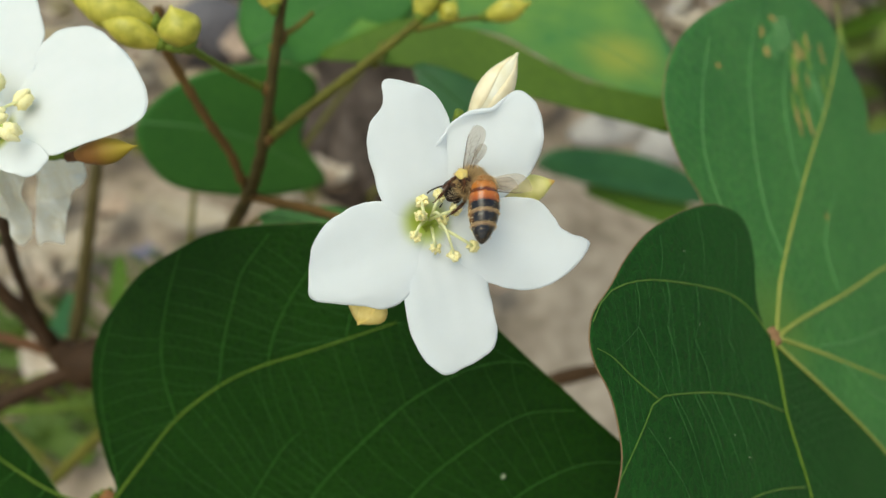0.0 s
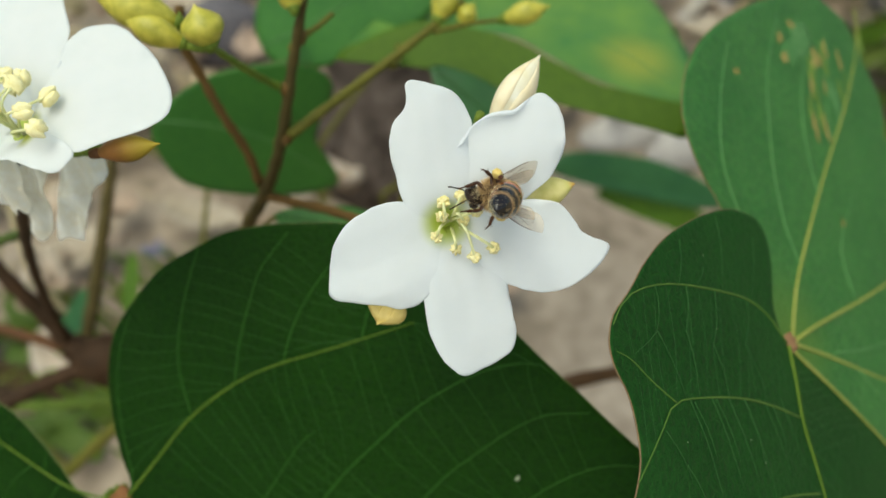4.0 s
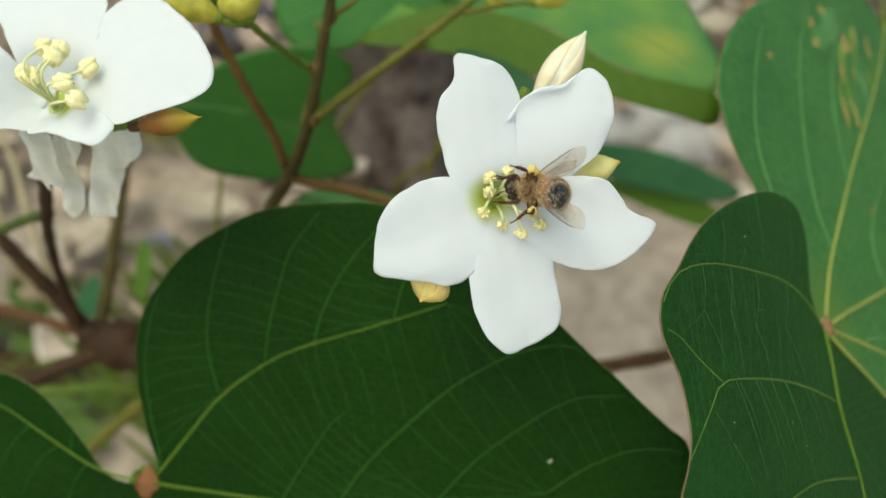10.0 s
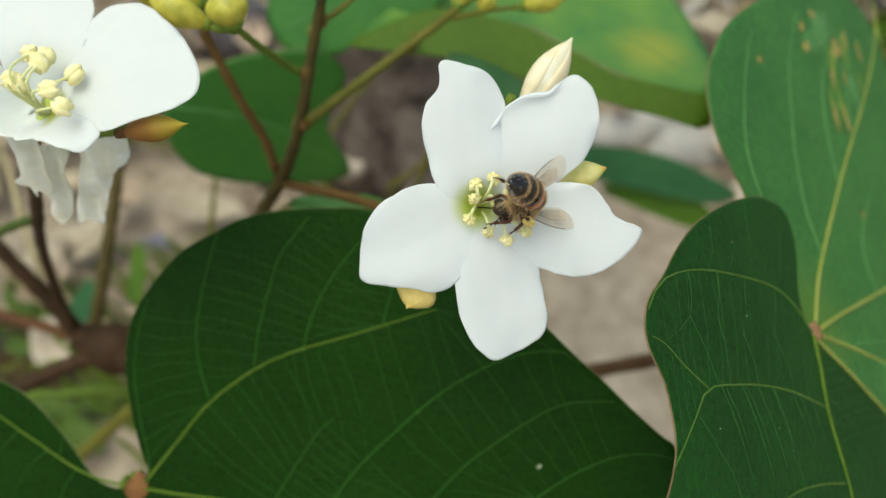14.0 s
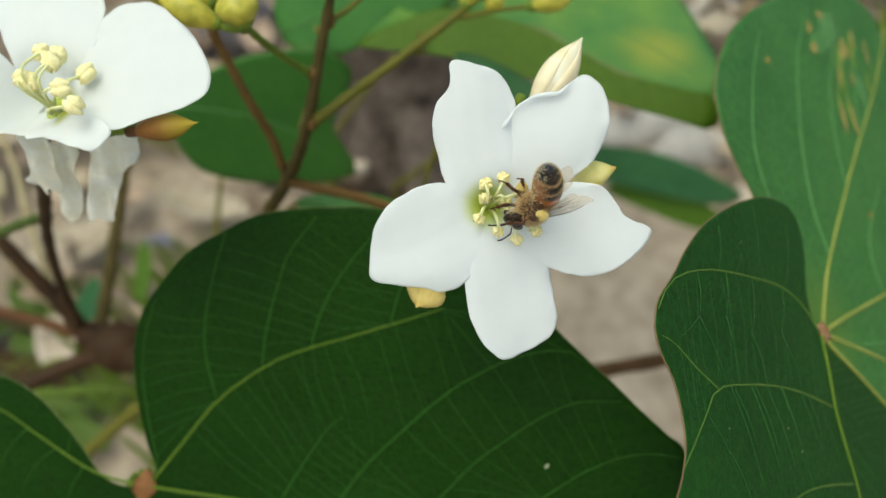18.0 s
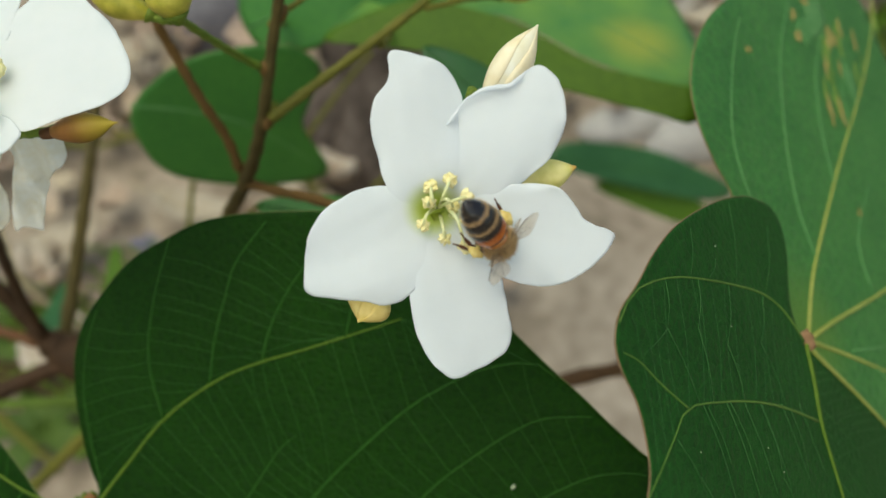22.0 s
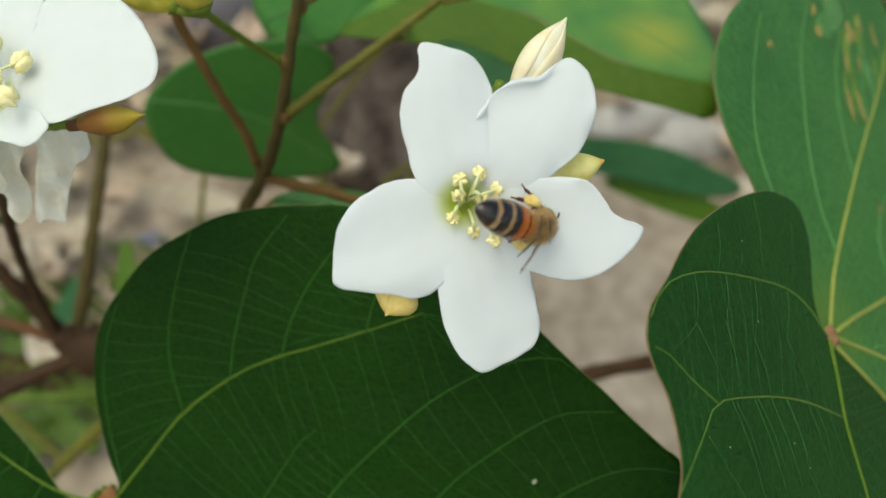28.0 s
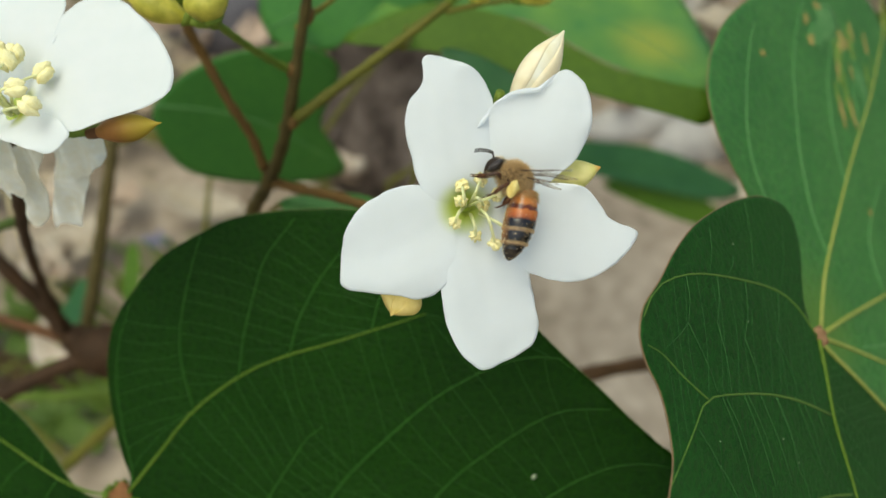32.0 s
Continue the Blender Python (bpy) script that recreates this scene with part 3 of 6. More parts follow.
STEMS = [
    ('stem', 'brown', 1.9, 0.9, [(-49.0,3.2,205.0),(-44.0,9.9,195.0),(-37.0,16.3,183.0),(-30.7,25.2,170.0),(-27.2,34.7,162.0),(-25.2,42.0,158.0),(-22.7,49.7,153.0),(-21.2,55.3,150.0)]),
    ('stem', 'olive', 1.2, 0.85, [(-27.8,27.6,166.0),(-18.0,35.5,168.0),(-5.7,45.2,170.0),(4.4,53.6,172.0),(10.8,59.5,174.0)]),
    ('stem', 'olivebrown', 1.1, 1, [(-37.6,18.7,180.0),(-39.4,25.4,176.0),(-43.1,32.7,170.0),(-46.7,40.8,165.0),(-48.5,46.1,160.0),(-47.8,52.6,155.0)]),
    ('stem', 'green', 0.8, 0.65, [(-28.2,36.9,160.0),(-30.7,37.6,155.0),(-32.4,37.2,140.0),(-33.2,36.9,128.0)]),
    ('stem', 'green', 0.7, 0.6, [(-33.2,36.9,128.0),(-35.3,36.9,129.0),(-37.9,37.9,130.0),(-39.2,41.6,131.0)]),
    ('stem', 'olivebrown', 1.2, 0.9, [(-38.3,16.6,183.0),(-29.7,14.1,180.0),(-20.5,11.8,170.0),(-10.9,8.5,158.0),(-0.4,4.7,140.0),(6.0,5.1,124.0)]),
    ('stem', 'olive', 0.7, 0.5, [(-23.6,46.4,157.0),(-20.2,49.0,158.0),(-16.8,51.9,158.0)]),
    ('stem', 'olive', 0.6, 0.5, [(3.9,51.8,172.0),(12.2,53.9,173.0),(19.3,55.0,174.0)]),
    ('pedicel', 'green', 0.8, 0.6, [(-57.0,18.4,122.0),(-51.2,18.2,120.0),(-47.7,18.8,119.0)]),
    ('pedicel', 'green', 0.8, 0.7, [(-10.9,8.5,158.0),(-4.4,0.1,135.0),(-1.3,-4.0,111.0)]),
    ('pedicel', 'green', 0.8, 0.7, [(6.0,5.1,124.0),(12.9,7.2,120.0),(16.7,9.6,112.5)]),
    ('pedicel', 'green', 0.8, 0.7, [(6.0,5.1,124.0),(9.4,15.1,120.0),(11.2,22.4,112.0)]),
    ('stem', 'darkbrown', 1.5, 1.4, [(-71.0,25.9,135.0),(-78.3,15.6,150.0),(-88.4,12.0,170.0),(-103.0,3.1,200.0),(-114.5,-10.0,230.0),(-119.1,-28.0,255.0)]),
    ('stem', 'darkbrown', 3, 2, [(-116.2,-31.7,255.0),(-124.1,-18.2,250.0),(-130.6,-8.8,245.0),(-138.6,2.8,240.0),(-146.1,14.0,235.0)]),
    ('stem', 'darkgreen', 1.3, 1.2, [(-97.1,8.3,190.0),(-104.1,6.0,190.0),(-109.7,3.6,190.0),(-118.1,0.1,190.0)]),
    ('stem', 'redbrown', 1.9, 1.6, [(-117.2,-29.9,255.0),(-128.4,-26.1,255.0),(-137.8,-23.3,255.0),(-147.2,-20.8,255.0),(-160.4,-18.6,255.0)]),
    ('stem', 'brown', 2.3, 1.9, [(-115.7,-30.2,258.0),(-113.7,-15.1,260.0),(-111.7,4.1,262.0),(-110.5,21.7,265.0),(-110.6,38.0,270.0),(-113.2,60.0,280.0)]),
    ('stem', 'darkbrown', 3, 2.2, [(-104.0,-33.6,255.0),(-117.7,-36.9,252.0),(-129.6,-42.2,250.0),(-137.7,-46.4,248.0),(-152.3,-53.9,245.0)]),
    ('stem', 'leafgreen', 1.8, 1.5, [(-106.2,-49.5,270.0),(-126.1,-50.1,270.0),(-144.0,-51.1,270.0),(-167.8,-51.5,270.0)]),
    ('stem', 'olive', 2.2, 2, [(-87.3,-44.9,245.0),(-99.2,-52.3,250.0),(-120.4,-69.3,262.0),(-149.3,-94.6,280.0)]),
    ('stem', 'darkbrown', 4.4, 3.4, [(-119.1,-28.0,255.0),(-109.7,-31.7,255.0),(-98.3,-36.6,250.0),(-81.9,-44.9,245.0),(-51.5,-60.8,230.0)]),
    ('stem', 'darkred', 2.6, 2.4, [(-51.5,-60.8,230.0),(-14.5,-55.2,235.0),(20.5,-45.8,240.0),(49.8,-39.2,245.0),(72.9,-35.9,250.0),(102.5,-29.9,255.0)]),
    ('stem', 'brown', 2.2, 2, [(-49.7,3.2,205.0),(-56.0,-12.5,215.0),(-60.3,-34.6,225.0),(-51.5,-60.8,230.0)]),
    ('petiole', 'redgreen', 1.3, 1.1, [(-57.9,-46.9,150.5),(-58.8,-52.1,165.0),(-58.0,-57.3,195.0),(-51.5,-60.8,230.0)]),
    ('petiole', 'redgreen', 1.3, 1.1, [(75.8,-17.2,153.0),(87.0,-23.7,180.0),(97.1,-30.5,225.0),(94.6,-31.6,254.0)]),
    ('petiole', 'olive', 0.9, 0.9, [(-41.5,43.6,236.0),(-36.2,33.7,200.0),(-31.5,26.6,171.0)]),
    ('petiole', 'olive', 0.9, 0.9, [(-37.8,66.5,231.0),(-30.8,54.0,190.0),(-25.5,44.6,158.0)]),
    ('petiole', 'olive', 0.9, 0.9, [(-6.1,59.2,211.0),(-5.0,50.5,190.0),(-5.5,43.9,171.0)]),
    ('petiole', 'olive', 0.7, 0.7, [(5.2,44.9,196.0),(-3.6,21.3,205.0),(-14.9,-9.3,215.0),(-30.5,-42.9,225.0),(-51.5,-60.8,230.0)]),
    ('petiole', 'olive', 0.6, 0.6, [(-35.5,11.6,190.0),(-44.8,6.0,200.0),(-52.7,-4.4,208.0)]),
    ('stem', 'olive', 1, 0.9, [(-46.2,38.9,300.0),(-39.1,50.8,305.0),(-30.6,64.1,310.0),(-19.7,79.9,318.0)]),
    ('stem', 'olive', 1.2, 1, [(-20.4,27.0,330.0),(-5.8,36.7,330.0),(3.9,46.4,330.0)]),
    ('stem', 'olive', 1.1, 0.9, [(-88.5,-2.0,300.0),(-88.3,14.0,302.0),(-87.5,31.0,305.0)]),
    ('stem', 'paletan', 1.6, 1.4, [(-171.1,-7.0,330.0),(-178.4,14.8,330.0),(-188.8,35.3,340.0),(-199.2,53.6,345.0)]),
    ('stem', 'paletan', 1.5, 1.3, [(-196.9,-7.5,350.0),(-204.7,28.6,350.0)]),
]
for name, colour, r0, r1, pts in STEMS:
    bm = bmesh.new()
    n = 6 * len(pts)
    line = [bush(*p) for p in curve(pts, n)]
    home = tree
    if pts[0][2] >= 300:
        # a dry stalk of its own, rooted in the soil
        low = min(line[0], line[-1], key=lambda p: p.z)
        if low == line[-1]:
            line.reverse()
        foot = line[0].copy()
        line = [Vector((foot.x + 0.02, foot.y + 0.03, -0.01)), Vector((foot.x + 0.008, foot.y + 0.015, foot.z * 0.5))] + line
        home = thing("dry_stalk", (foot.x + 0.02, foot.y + 0.03, 0), "thin dry stalk standing in the soil behind the bush", "stalk", "stalks")
    n = len(line)
    swell = [1 + 0.10 * math.sin(i * 1.7) for i in range(n)]
    tube(bm, line, [(r0 + (r1 - r0) * i / (n - 1)) * swell[i] / 1000 for i in range(n)], 10)
    finish(name, bm, STEM[colour], home)

bm = bmesh.new()
blob(bm, bush(-107.0, -33.0, 256.0), RIGHT - RISE * 0.2, 0.027, 0.017, 18, 12)
for v in bm.verts:
    v.co += Vector((noise.noise(v.co * 300), noise.noise(v.co * 300 + Vector((9, 0, 0))), 0)) * 0.002
finish("stem_knot", bm, STEM["darkbrown"], tree)
for spot in [(-28.2,27.4,167.0),(-27.2,37.0,160.5),(-37.2,18.6,182.0),(-23.4,46.4,157.0),(-37.2,16.3,183.0)]:
    bm = bmesh.new()
    blob(bm, bush(*spot), RISE + RIGHT * 0.4, 0.0040, 0.0025, 12, 8)
    finish("stem_node", bm, STEM["olivebrown"], tree)
for spot in [(-61.1,-45.6,152.0),(-60.2,-45.2,153.0),(-59.2,-45.2,154.0),(-61.4,-46.1,151.0)]:
    bm = bmesh.new()
    blob(bm, bush(*spot), RISE - AWAY * 0.3, 0.0028, 0.0018, 10, 8, 1.0, 0.8)
    finish("axillary_bud", bm, STEM["leafgreen"], tree)
# large leaf below the flower
CENTRE_VEINS = [
    (0.62, [(-57.5,-46.4),(-51.0,-38.4),(-43.5,-29.5),(-33.8,-22.5),(-26.0,-19.1),(-19.5,-17.2),(-9.8,-14.2),(-0.0,-11.0)]),
    (0.7, [(-57.5,-46.7),(-50.0,-47.6),(-37.5,-48.9),(-19.7,-50.4),(1.7,-50.6),(22.0,-49.4),(39.4,-46.7)]),
    (0.65, [(-57.9,-46.7),(-65.1,-45.6),(-71.0,-43.3),(-76.8,-39.8),(-82.8,-36.0),(-88.7,-32.4),(-98.3,-29.5)]),
    (0.35, [(-56.9,-46.4),(-55.9,-41.9),(-57.7,-33.0),(-58.7,-24.2),(-57.8,-16.4),(-55.7,-9.7)]),
    (0.45, [(-43.5,-29.5),(-45.6,-21.7),(-45.9,-15.1),(-44.6,-7.5),(-42.4,0.1),(-41.3,3.1)]),
    (0.45, [(-34.6,-23.1),(-33.7,-16.0),(-31.4,-7.4),(-29.1,-1.0),(-23.6,5.9)]),
    (0.45, [(-24.9,-18.5),(-23.2,-12.6),(-19.9,-6.2),(-15.1,0.1),(-9.7,5.3)]),
    (0.42, [(-9.8,-14.2),(-8.2,-8.2),(-5.6,-3.0),(0.6,2.2)]),
    (0.5, [(-20.8,-49.7),(-15.3,-41.9),(-8.8,-35.2),(-0.0,-27.2),(6.8,-22.7),(13.8,-19.4),(21.8,-18.2),(25.7,-20.5)]),
    (0.4, [(-31.9,-49.8),(-28.5,-44.1),(-24.9,-38.5),(-21.8,-34.1),(-18.9,-31.8)]),
    (0.45, [(-2.5,-48.8),(4.8,-40.4),(10.9,-35.4),(17.9,-30.4),(23.8,-27.6),(31.5,-27.0)]),
    (0.3, [(-76.8,-39.8),(-81.5,-43.7),(-84.8,-50.3)]),
    (0.3, [(-82.8,-36.0),(-86.4,-39.5),(-89.5,-45.3)]),
    (0.3, [(-71.0,-43.3),(-73.6,-47.3),(-75.6,-52.2)]),
    (0.3, [(-74.5,-41.2),(-73.8,-37.4),(-73.5,-36.8)]),
    (0.42, [(18.0,-45.5),(24.9,-40.4),(31.7,-37.2),(37.4,-36.2),(41.6,-36.7)]),
]
blade = leaf_blade(tree, "leaf", [(-57.9,-47.1),(-56.2,-43.3),(-57.8,-38.6),(-59.6,-30.9),(-60.4,-23.1),(-60.0,-17.5),(-58.5,-12.5),(-55.7,-8.1),(-49.3,-1.0),(-41.3,3.5),(-35.6,6.0),(-27.9,7.3),(-19.3,7.6),(-12.9,7.4),(-2.5,4.7),(7.7,-1.9),(14.8,-9.0),(20.2,-14.5),(25.7,-19.9),(29.6,-23.4),(34.4,-28.2),(39.2,-32.6),(42.2,-35.6),(43.3,-45.4),(31.0,-58.6),(6.9,-71.1),(-30.9,-77.2),(-51.4,-70.8),(-58.0,-59.9)], (-15.3,-36.0), [139.45,-8.81,-3.48,-0.86,-0.64,-0.59], LEAF_DARK, CENTRE_VEINS, (VEIN_GREEN, VEIN_FAINT, VEIN_FAINT), 40, 260, label="broad dark green leaf with yellow-green veins", lobes=[([(-56.9,-47.1),(-60.1,-46.5),(-63.4,-46.9),(-67.4,-44.9),(-70.9,-40.2),(-74.4,-35.7),(-79.1,-30.8),(-83.8,-27.5),(-88.6,-25.6),(-95.8,-24.9),(-105.6,-28.5),(-112.0,-39.0),(-109.7,-52.8),(-95.2,-67.3),(-71.3,-75.3),(-51.4,-71.3),(-54.8,-59.8)], (-78.2,-51.7))], rim_mat=MARGIN_GREEN)
for x, y in [(18.7,-39.3),(-8.9,-42.1),(-23.7,-3.1)]:
    bm = bmesh.new()
    blob(bm, bush(x, y, slope([139.45,-8.81,-3.48,-0.86,-0.64,-0.59])(x, y) - 0.4), RIGHT + RISE, 0.0011, 0.0008, 8, 6)
    finish("speck", bm, SPECK, blade)
    break
def ladder(parent, veins, pairs, k, mat, width, seed, steps=9, even=False):
    """The fine rungs that join neighbouring veins, in one mesh."""
    depth, r, bm = slope(k), random.Random(seed), bmesh.new()
    for i, j in pairs:
        a, b = curve(veins[i][1], 60), curve(veins[j][1], 60)
        for q in range(steps):
            t = (q + 0.6 + r.uniform(-0.15, 0.15)) / (steps + 0.5)
            p = a[int(t * 59)]
            e = b[np.argmin(np.linalg.norm(b - p, axis=1))]
            if even:
                e = b[int(t * 59)]
            if np.linalg.norm(e - p) > 26:
                continue
            mid = (p + e) / 2 + np.array([r.uniform(-1, 1), r.uniform(-1, 1)]) * 0.06 * np.linalg.norm(e - p)
            tube(bm, vein_line([p, mid, e], depth, 0.13, 12), width / 2000, 4)
    return tagged(finish("vein_net", bm, mat, parent), kind="stuff")


ladder(blade, CENTRE_VEINS, [(4,5),(5,6),(6,7),(3,4),(8,10),(10,15),(8,0),(9,0),(9,8)], [139.45,-8.81,-3.48,-0.86,-0.64,-0.59], VEIN_NET, 0.16, 3, 10)
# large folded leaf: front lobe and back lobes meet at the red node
# The front lobe's darker green stands in for its angle to the light.
front = leaf_blade(tree, "leaf", [(66.7,-15.1),(64.3,-10.3),(64.5,-5.9),(65.6,-0.9),(65.3,3.7),(63.3,7.1),(58.6,8.6),(54.0,8.8),(46.6,7.1),(39.1,3.9),(34.2,0.1),(30.9,-3.5),(27.8,-6.3),(26.8,-8.5),(26.6,-10.6),(27.4,-13.4),(29.0,-16.4),(29.9,-19.9),(30.2,-24.5),(29.0,-28.0),(27.3,-31.2),(28.5,-36.3),(36.2,-42.7),(54.2,-50.3),(84.0,-60.2),(116.6,-64.0),(110.9,-52.5),(100.9,-42.3),(90.1,-33.0),(79.8,-24.9),(70.9,-18.1)], (47.0,-17.7), [73.04,50.75,15.74,-0.04,0.71,-0.9], LEAF_FRONT_SHADED, [
    (1.0, [(67.1,-15.4),(67.5,-20.7),(67.6,-27.2),(69.3,-34.3),(70.6,-41.1),(70.7,-47.9)]),
    (0.5, [(66.7,-14.9),(62.2,-9.7),(56.9,-6.5),(48.6,-4.5),(40.4,-3.2),(35.5,-3.1),(31.3,-3.9),(28.6,-5.8),(27.4,-7.7)]),
    (0.5, [(66.9,-27.2),(59.6,-23.9),(52.1,-21.4),(43.7,-19.7),(37.5,-19.2),(34.6,-21.8),(31.9,-24.6),(29.5,-26.9)]),
    (0.35, [(37.5,-19.2),(33.4,-15.7),(30.1,-12.5),(27.7,-11.1)]),
    (0.45, [(69.1,-39.7),(62.1,-37.9),(55.4,-37.0),(47.7,-37.2)]),
    (0.95, [(67.7,-15.7),(70.8,-18.3),(79.8,-24.9),(90.1,-33.0),(100.9,-42.3),(110.9,-52.5)]),
    (0.14, [(35.7,-3.1),(36.0,-6.3),(35.3,-9.3)]),
    (0.14, [(42.0,-3.5),(42.0,-6.7),(41.0,-9.8)]),
    (0.14, [(48.6,-4.5),(48.2,-8.8),(46.7,-12.7)]),
    (0.14, [(56.9,-6.5),(56.3,-10.2),(54.5,-13.6)]),
    (0.14, [(41.1,-19.8),(43.3,-24.0),(44.5,-28.0)]),
    (0.14, [(45.7,-20.0),(48.3,-25.1),(49.7,-29.9)]),
    (0.14, [(52.7,-21.8),(54.7,-27.1),(55.3,-32.1)]),
    (0.14, [(41.0,-9.8),(42.2,-15.0),(42.3,-20.0)]),
    (0.14, [(35.3,-9.3),(38.0,-14.5),(39.8,-19.6)]),
    (0.14, [(46.7,-12.7),(48.5,-17.1),(49.1,-21.2)]),
    (0.14, [(54.5,-13.6),(57.3,-18.7),(58.8,-23.8)]),
    (0.14, [(59.6,-24.1),(61.5,-28.7),(62.0,-32.9)]),
    (0.14, [(41.7,3.5),(41.6,-0.0),(40.4,-3.4)]),
    (0.14, [(51.3,7.6),(51.7,1.4),(50.8,-4.6)]),
    (0.14, [(61.0,4.1),(60.3,-1.1),(58.2,-6.1)]),
    (0.14, [(46.4,-0.8),(46.0,-2.1),(44.5,-3.4)]),
    (0.14, [(35.1,-22.3),(37.5,-25.9),(39.0,-29.4)]),
    (0.14, [(38.3,-27.2),(40.5,-30.8),(41.7,-34.3)]),
    (0.14, [(35.3,-9.3),(33.4,-10.6),(30.8,-11.8)]),
    (0.14, [(55.3,-32.1),(56.9,-34.7),(57.1,-36.9)]),
], (VEIN_GREEN, VEIN_SIDE, VEIN_THIN), 34, 220, label="curled leaf lobe with shade in its blue-green colour and a reddish margin")
dust = bmesh.new()
for x, y in [(52.7,-27.5),(48.0,-10.4),(55.6,-31.4),(38.8,-24.5),(46.8,1.0)]:
    blob(dust, bush(x, y, slope([73.04,50.75,15.74,-0.04,0.71,-0.9])(x, y) + 0.35 * noise.noise(Vector((x / 9.0, y / 9.0, 3.3))) - 0.25), RIGHT + RISE * 0.4, 0.00024, 0.00018, 7, 5)
tagged(finish("dust_specks", dust, SPECK, front), kind="stuff")
# fine parallel veins that hang from the lower arch and slant off the midrib
fine = [[(x, -19.2 - 0.22 * max(x - 42, 0)), (x + 2.6, -25.5 - 0.22 * max(x - 42, 0)), (x + 4.6, -33.0 - 0.1 * max(x - 42, 0))] for x in (40.2, 44.9, 48.8, 52.3, 57.4, 62.2)]
fine += [[(67.7 + 0.14 * k, -25.0 - 3.4 * k), (72.5 + 0.14 * k, -28.8 - 3.5 * k), (78.5 + 0.1 * k, -34.6 - 3.6 * k)] for k in range(6)]
for line in fine:
    bm = bmesh.new()
    tube(bm, vein_line(line, slope([73.04,50.75,15.74,-0.04,0.71,-0.9]), 0.18, 12), [0.00007 - 0.00003 * i / 11 for i in range(12)], 5)
    finish("vein", bm, VEIN_THIN, front)
seam = bmesh.new()
tube(seam, vein_line([(67.7,-15.7),(70.8,-18.3),(79.8,-24.9),(90.1,-33.0),(100.9,-42.3),(110.9,-52.5)], slope([73.04,50.75,15.74,-0.04,0.71,-0.9]), 0.25, 20), [0.0005 - 0.00022 * i / 19 for i in range(20)], 6)
finish("vein", seam, VEIN_TAN, front)
ladder(front, [
    (0.7, [(67.1,-15.4),(67.5,-20.7),(67.6,-27.2),(69.3,-34.3),(70.6,-41.1),(70.7,-47.9)]),
    (0.5, [(66.7,-14.9),(62.2,-9.7),(56.9,-6.5),(48.6,-4.5),(40.4,-3.2),(35.5,-3.1),(31.3,-3.9),(28.6,-5.8),(27.4,-7.7)]),
    (0.5, [(66.9,-27.2),(59.6,-23.9),(52.1,-21.4),(43.7,-19.7),(37.5,-19.2),(34.6,-21.8),(31.9,-24.6),(29.5,-26.9)]),
    (0.35, [(37.5,-19.2),(33.4,-15.7),(30.1,-12.5),(27.7,-11.1)]),
    (0.45, [(69.1,-39.7),(62.1,-37.9),(55.4,-37.0),(47.7,-37.2)]),
    (0.95, [(67.7,-15.7),(70.8,-18.3),(79.8,-24.9),(90.1,-33.0),(100.9,-42.3),(110.9,-52.5)]),
    (0.14, [(35.7,-3.1),(36.0,-6.3),(35.3,-9.3)]),
    (0.14, [(42.0,-3.5),(42.0,-6.7),(41.0,-9.8)]),
    (0.14, [(48.6,-4.5),(48.2,-8.8),(46.7,-12.7)]),
    (0.14, [(56.9,-6.5),(56.3,-10.2),(54.5,-13.6)]),
    (0.14, [(41.1,-19.8),(43.3,-24.0),(44.5,-28.0)]),
    (0.14, [(45.7,-20.0),(48.3,-25.1),(49.7,-29.9)]),
    (0.14, [(52.7,-21.8),(54.7,-27.1),(55.3,-32.1)]),
    (0.14, [(41.0,-9.8),(42.2,-15.0),(42.3,-20.0)]),
    (0.14, [(35.3,-9.3),(38.0,-14.5),(39.8,-19.6)]),
    (0.14, [(46.7,-12.7),(48.5,-17.1),(49.1,-21.2)]),
    (0.14, [(54.5,-13.6),(57.3,-18.7),(58.8,-23.8)]),
    (0.14, [(59.6,-24.1),(61.5,-28.7),(62.0,-32.9)]),
    (0.14, [(41.7,3.5),(41.6,-0.0),(40.4,-3.4)]),
    (0.14, [(51.3,7.6),(51.7,1.4),(50.8,-4.6)]),
    (0.14, [(61.0,4.1),(60.3,-1.1),(58.2,-6.1)]),
    (0.14, [(46.4,-0.8),(46.0,-2.1),(44.5,-3.4)]),
    (0.14, [(35.1,-22.3),(37.5,-25.9),(39.0,-29.4)]),
    (0.14, [(38.3,-27.2),(40.5,-30.8),(41.7,-34.3)]),
    (0.14, [(35.3,-9.3),(33.4,-10.6),(30.8,-11.8)]),
    (0.14, [(55.3,-32.1),(56.9,-34.7),(57.1,-36.9)]),
], [(1, 2), (0, 5)], [73.04,50.75,15.74,-0.04,0.71,-0.9], VEIN_THIN, 0.1, 5, 18, True)
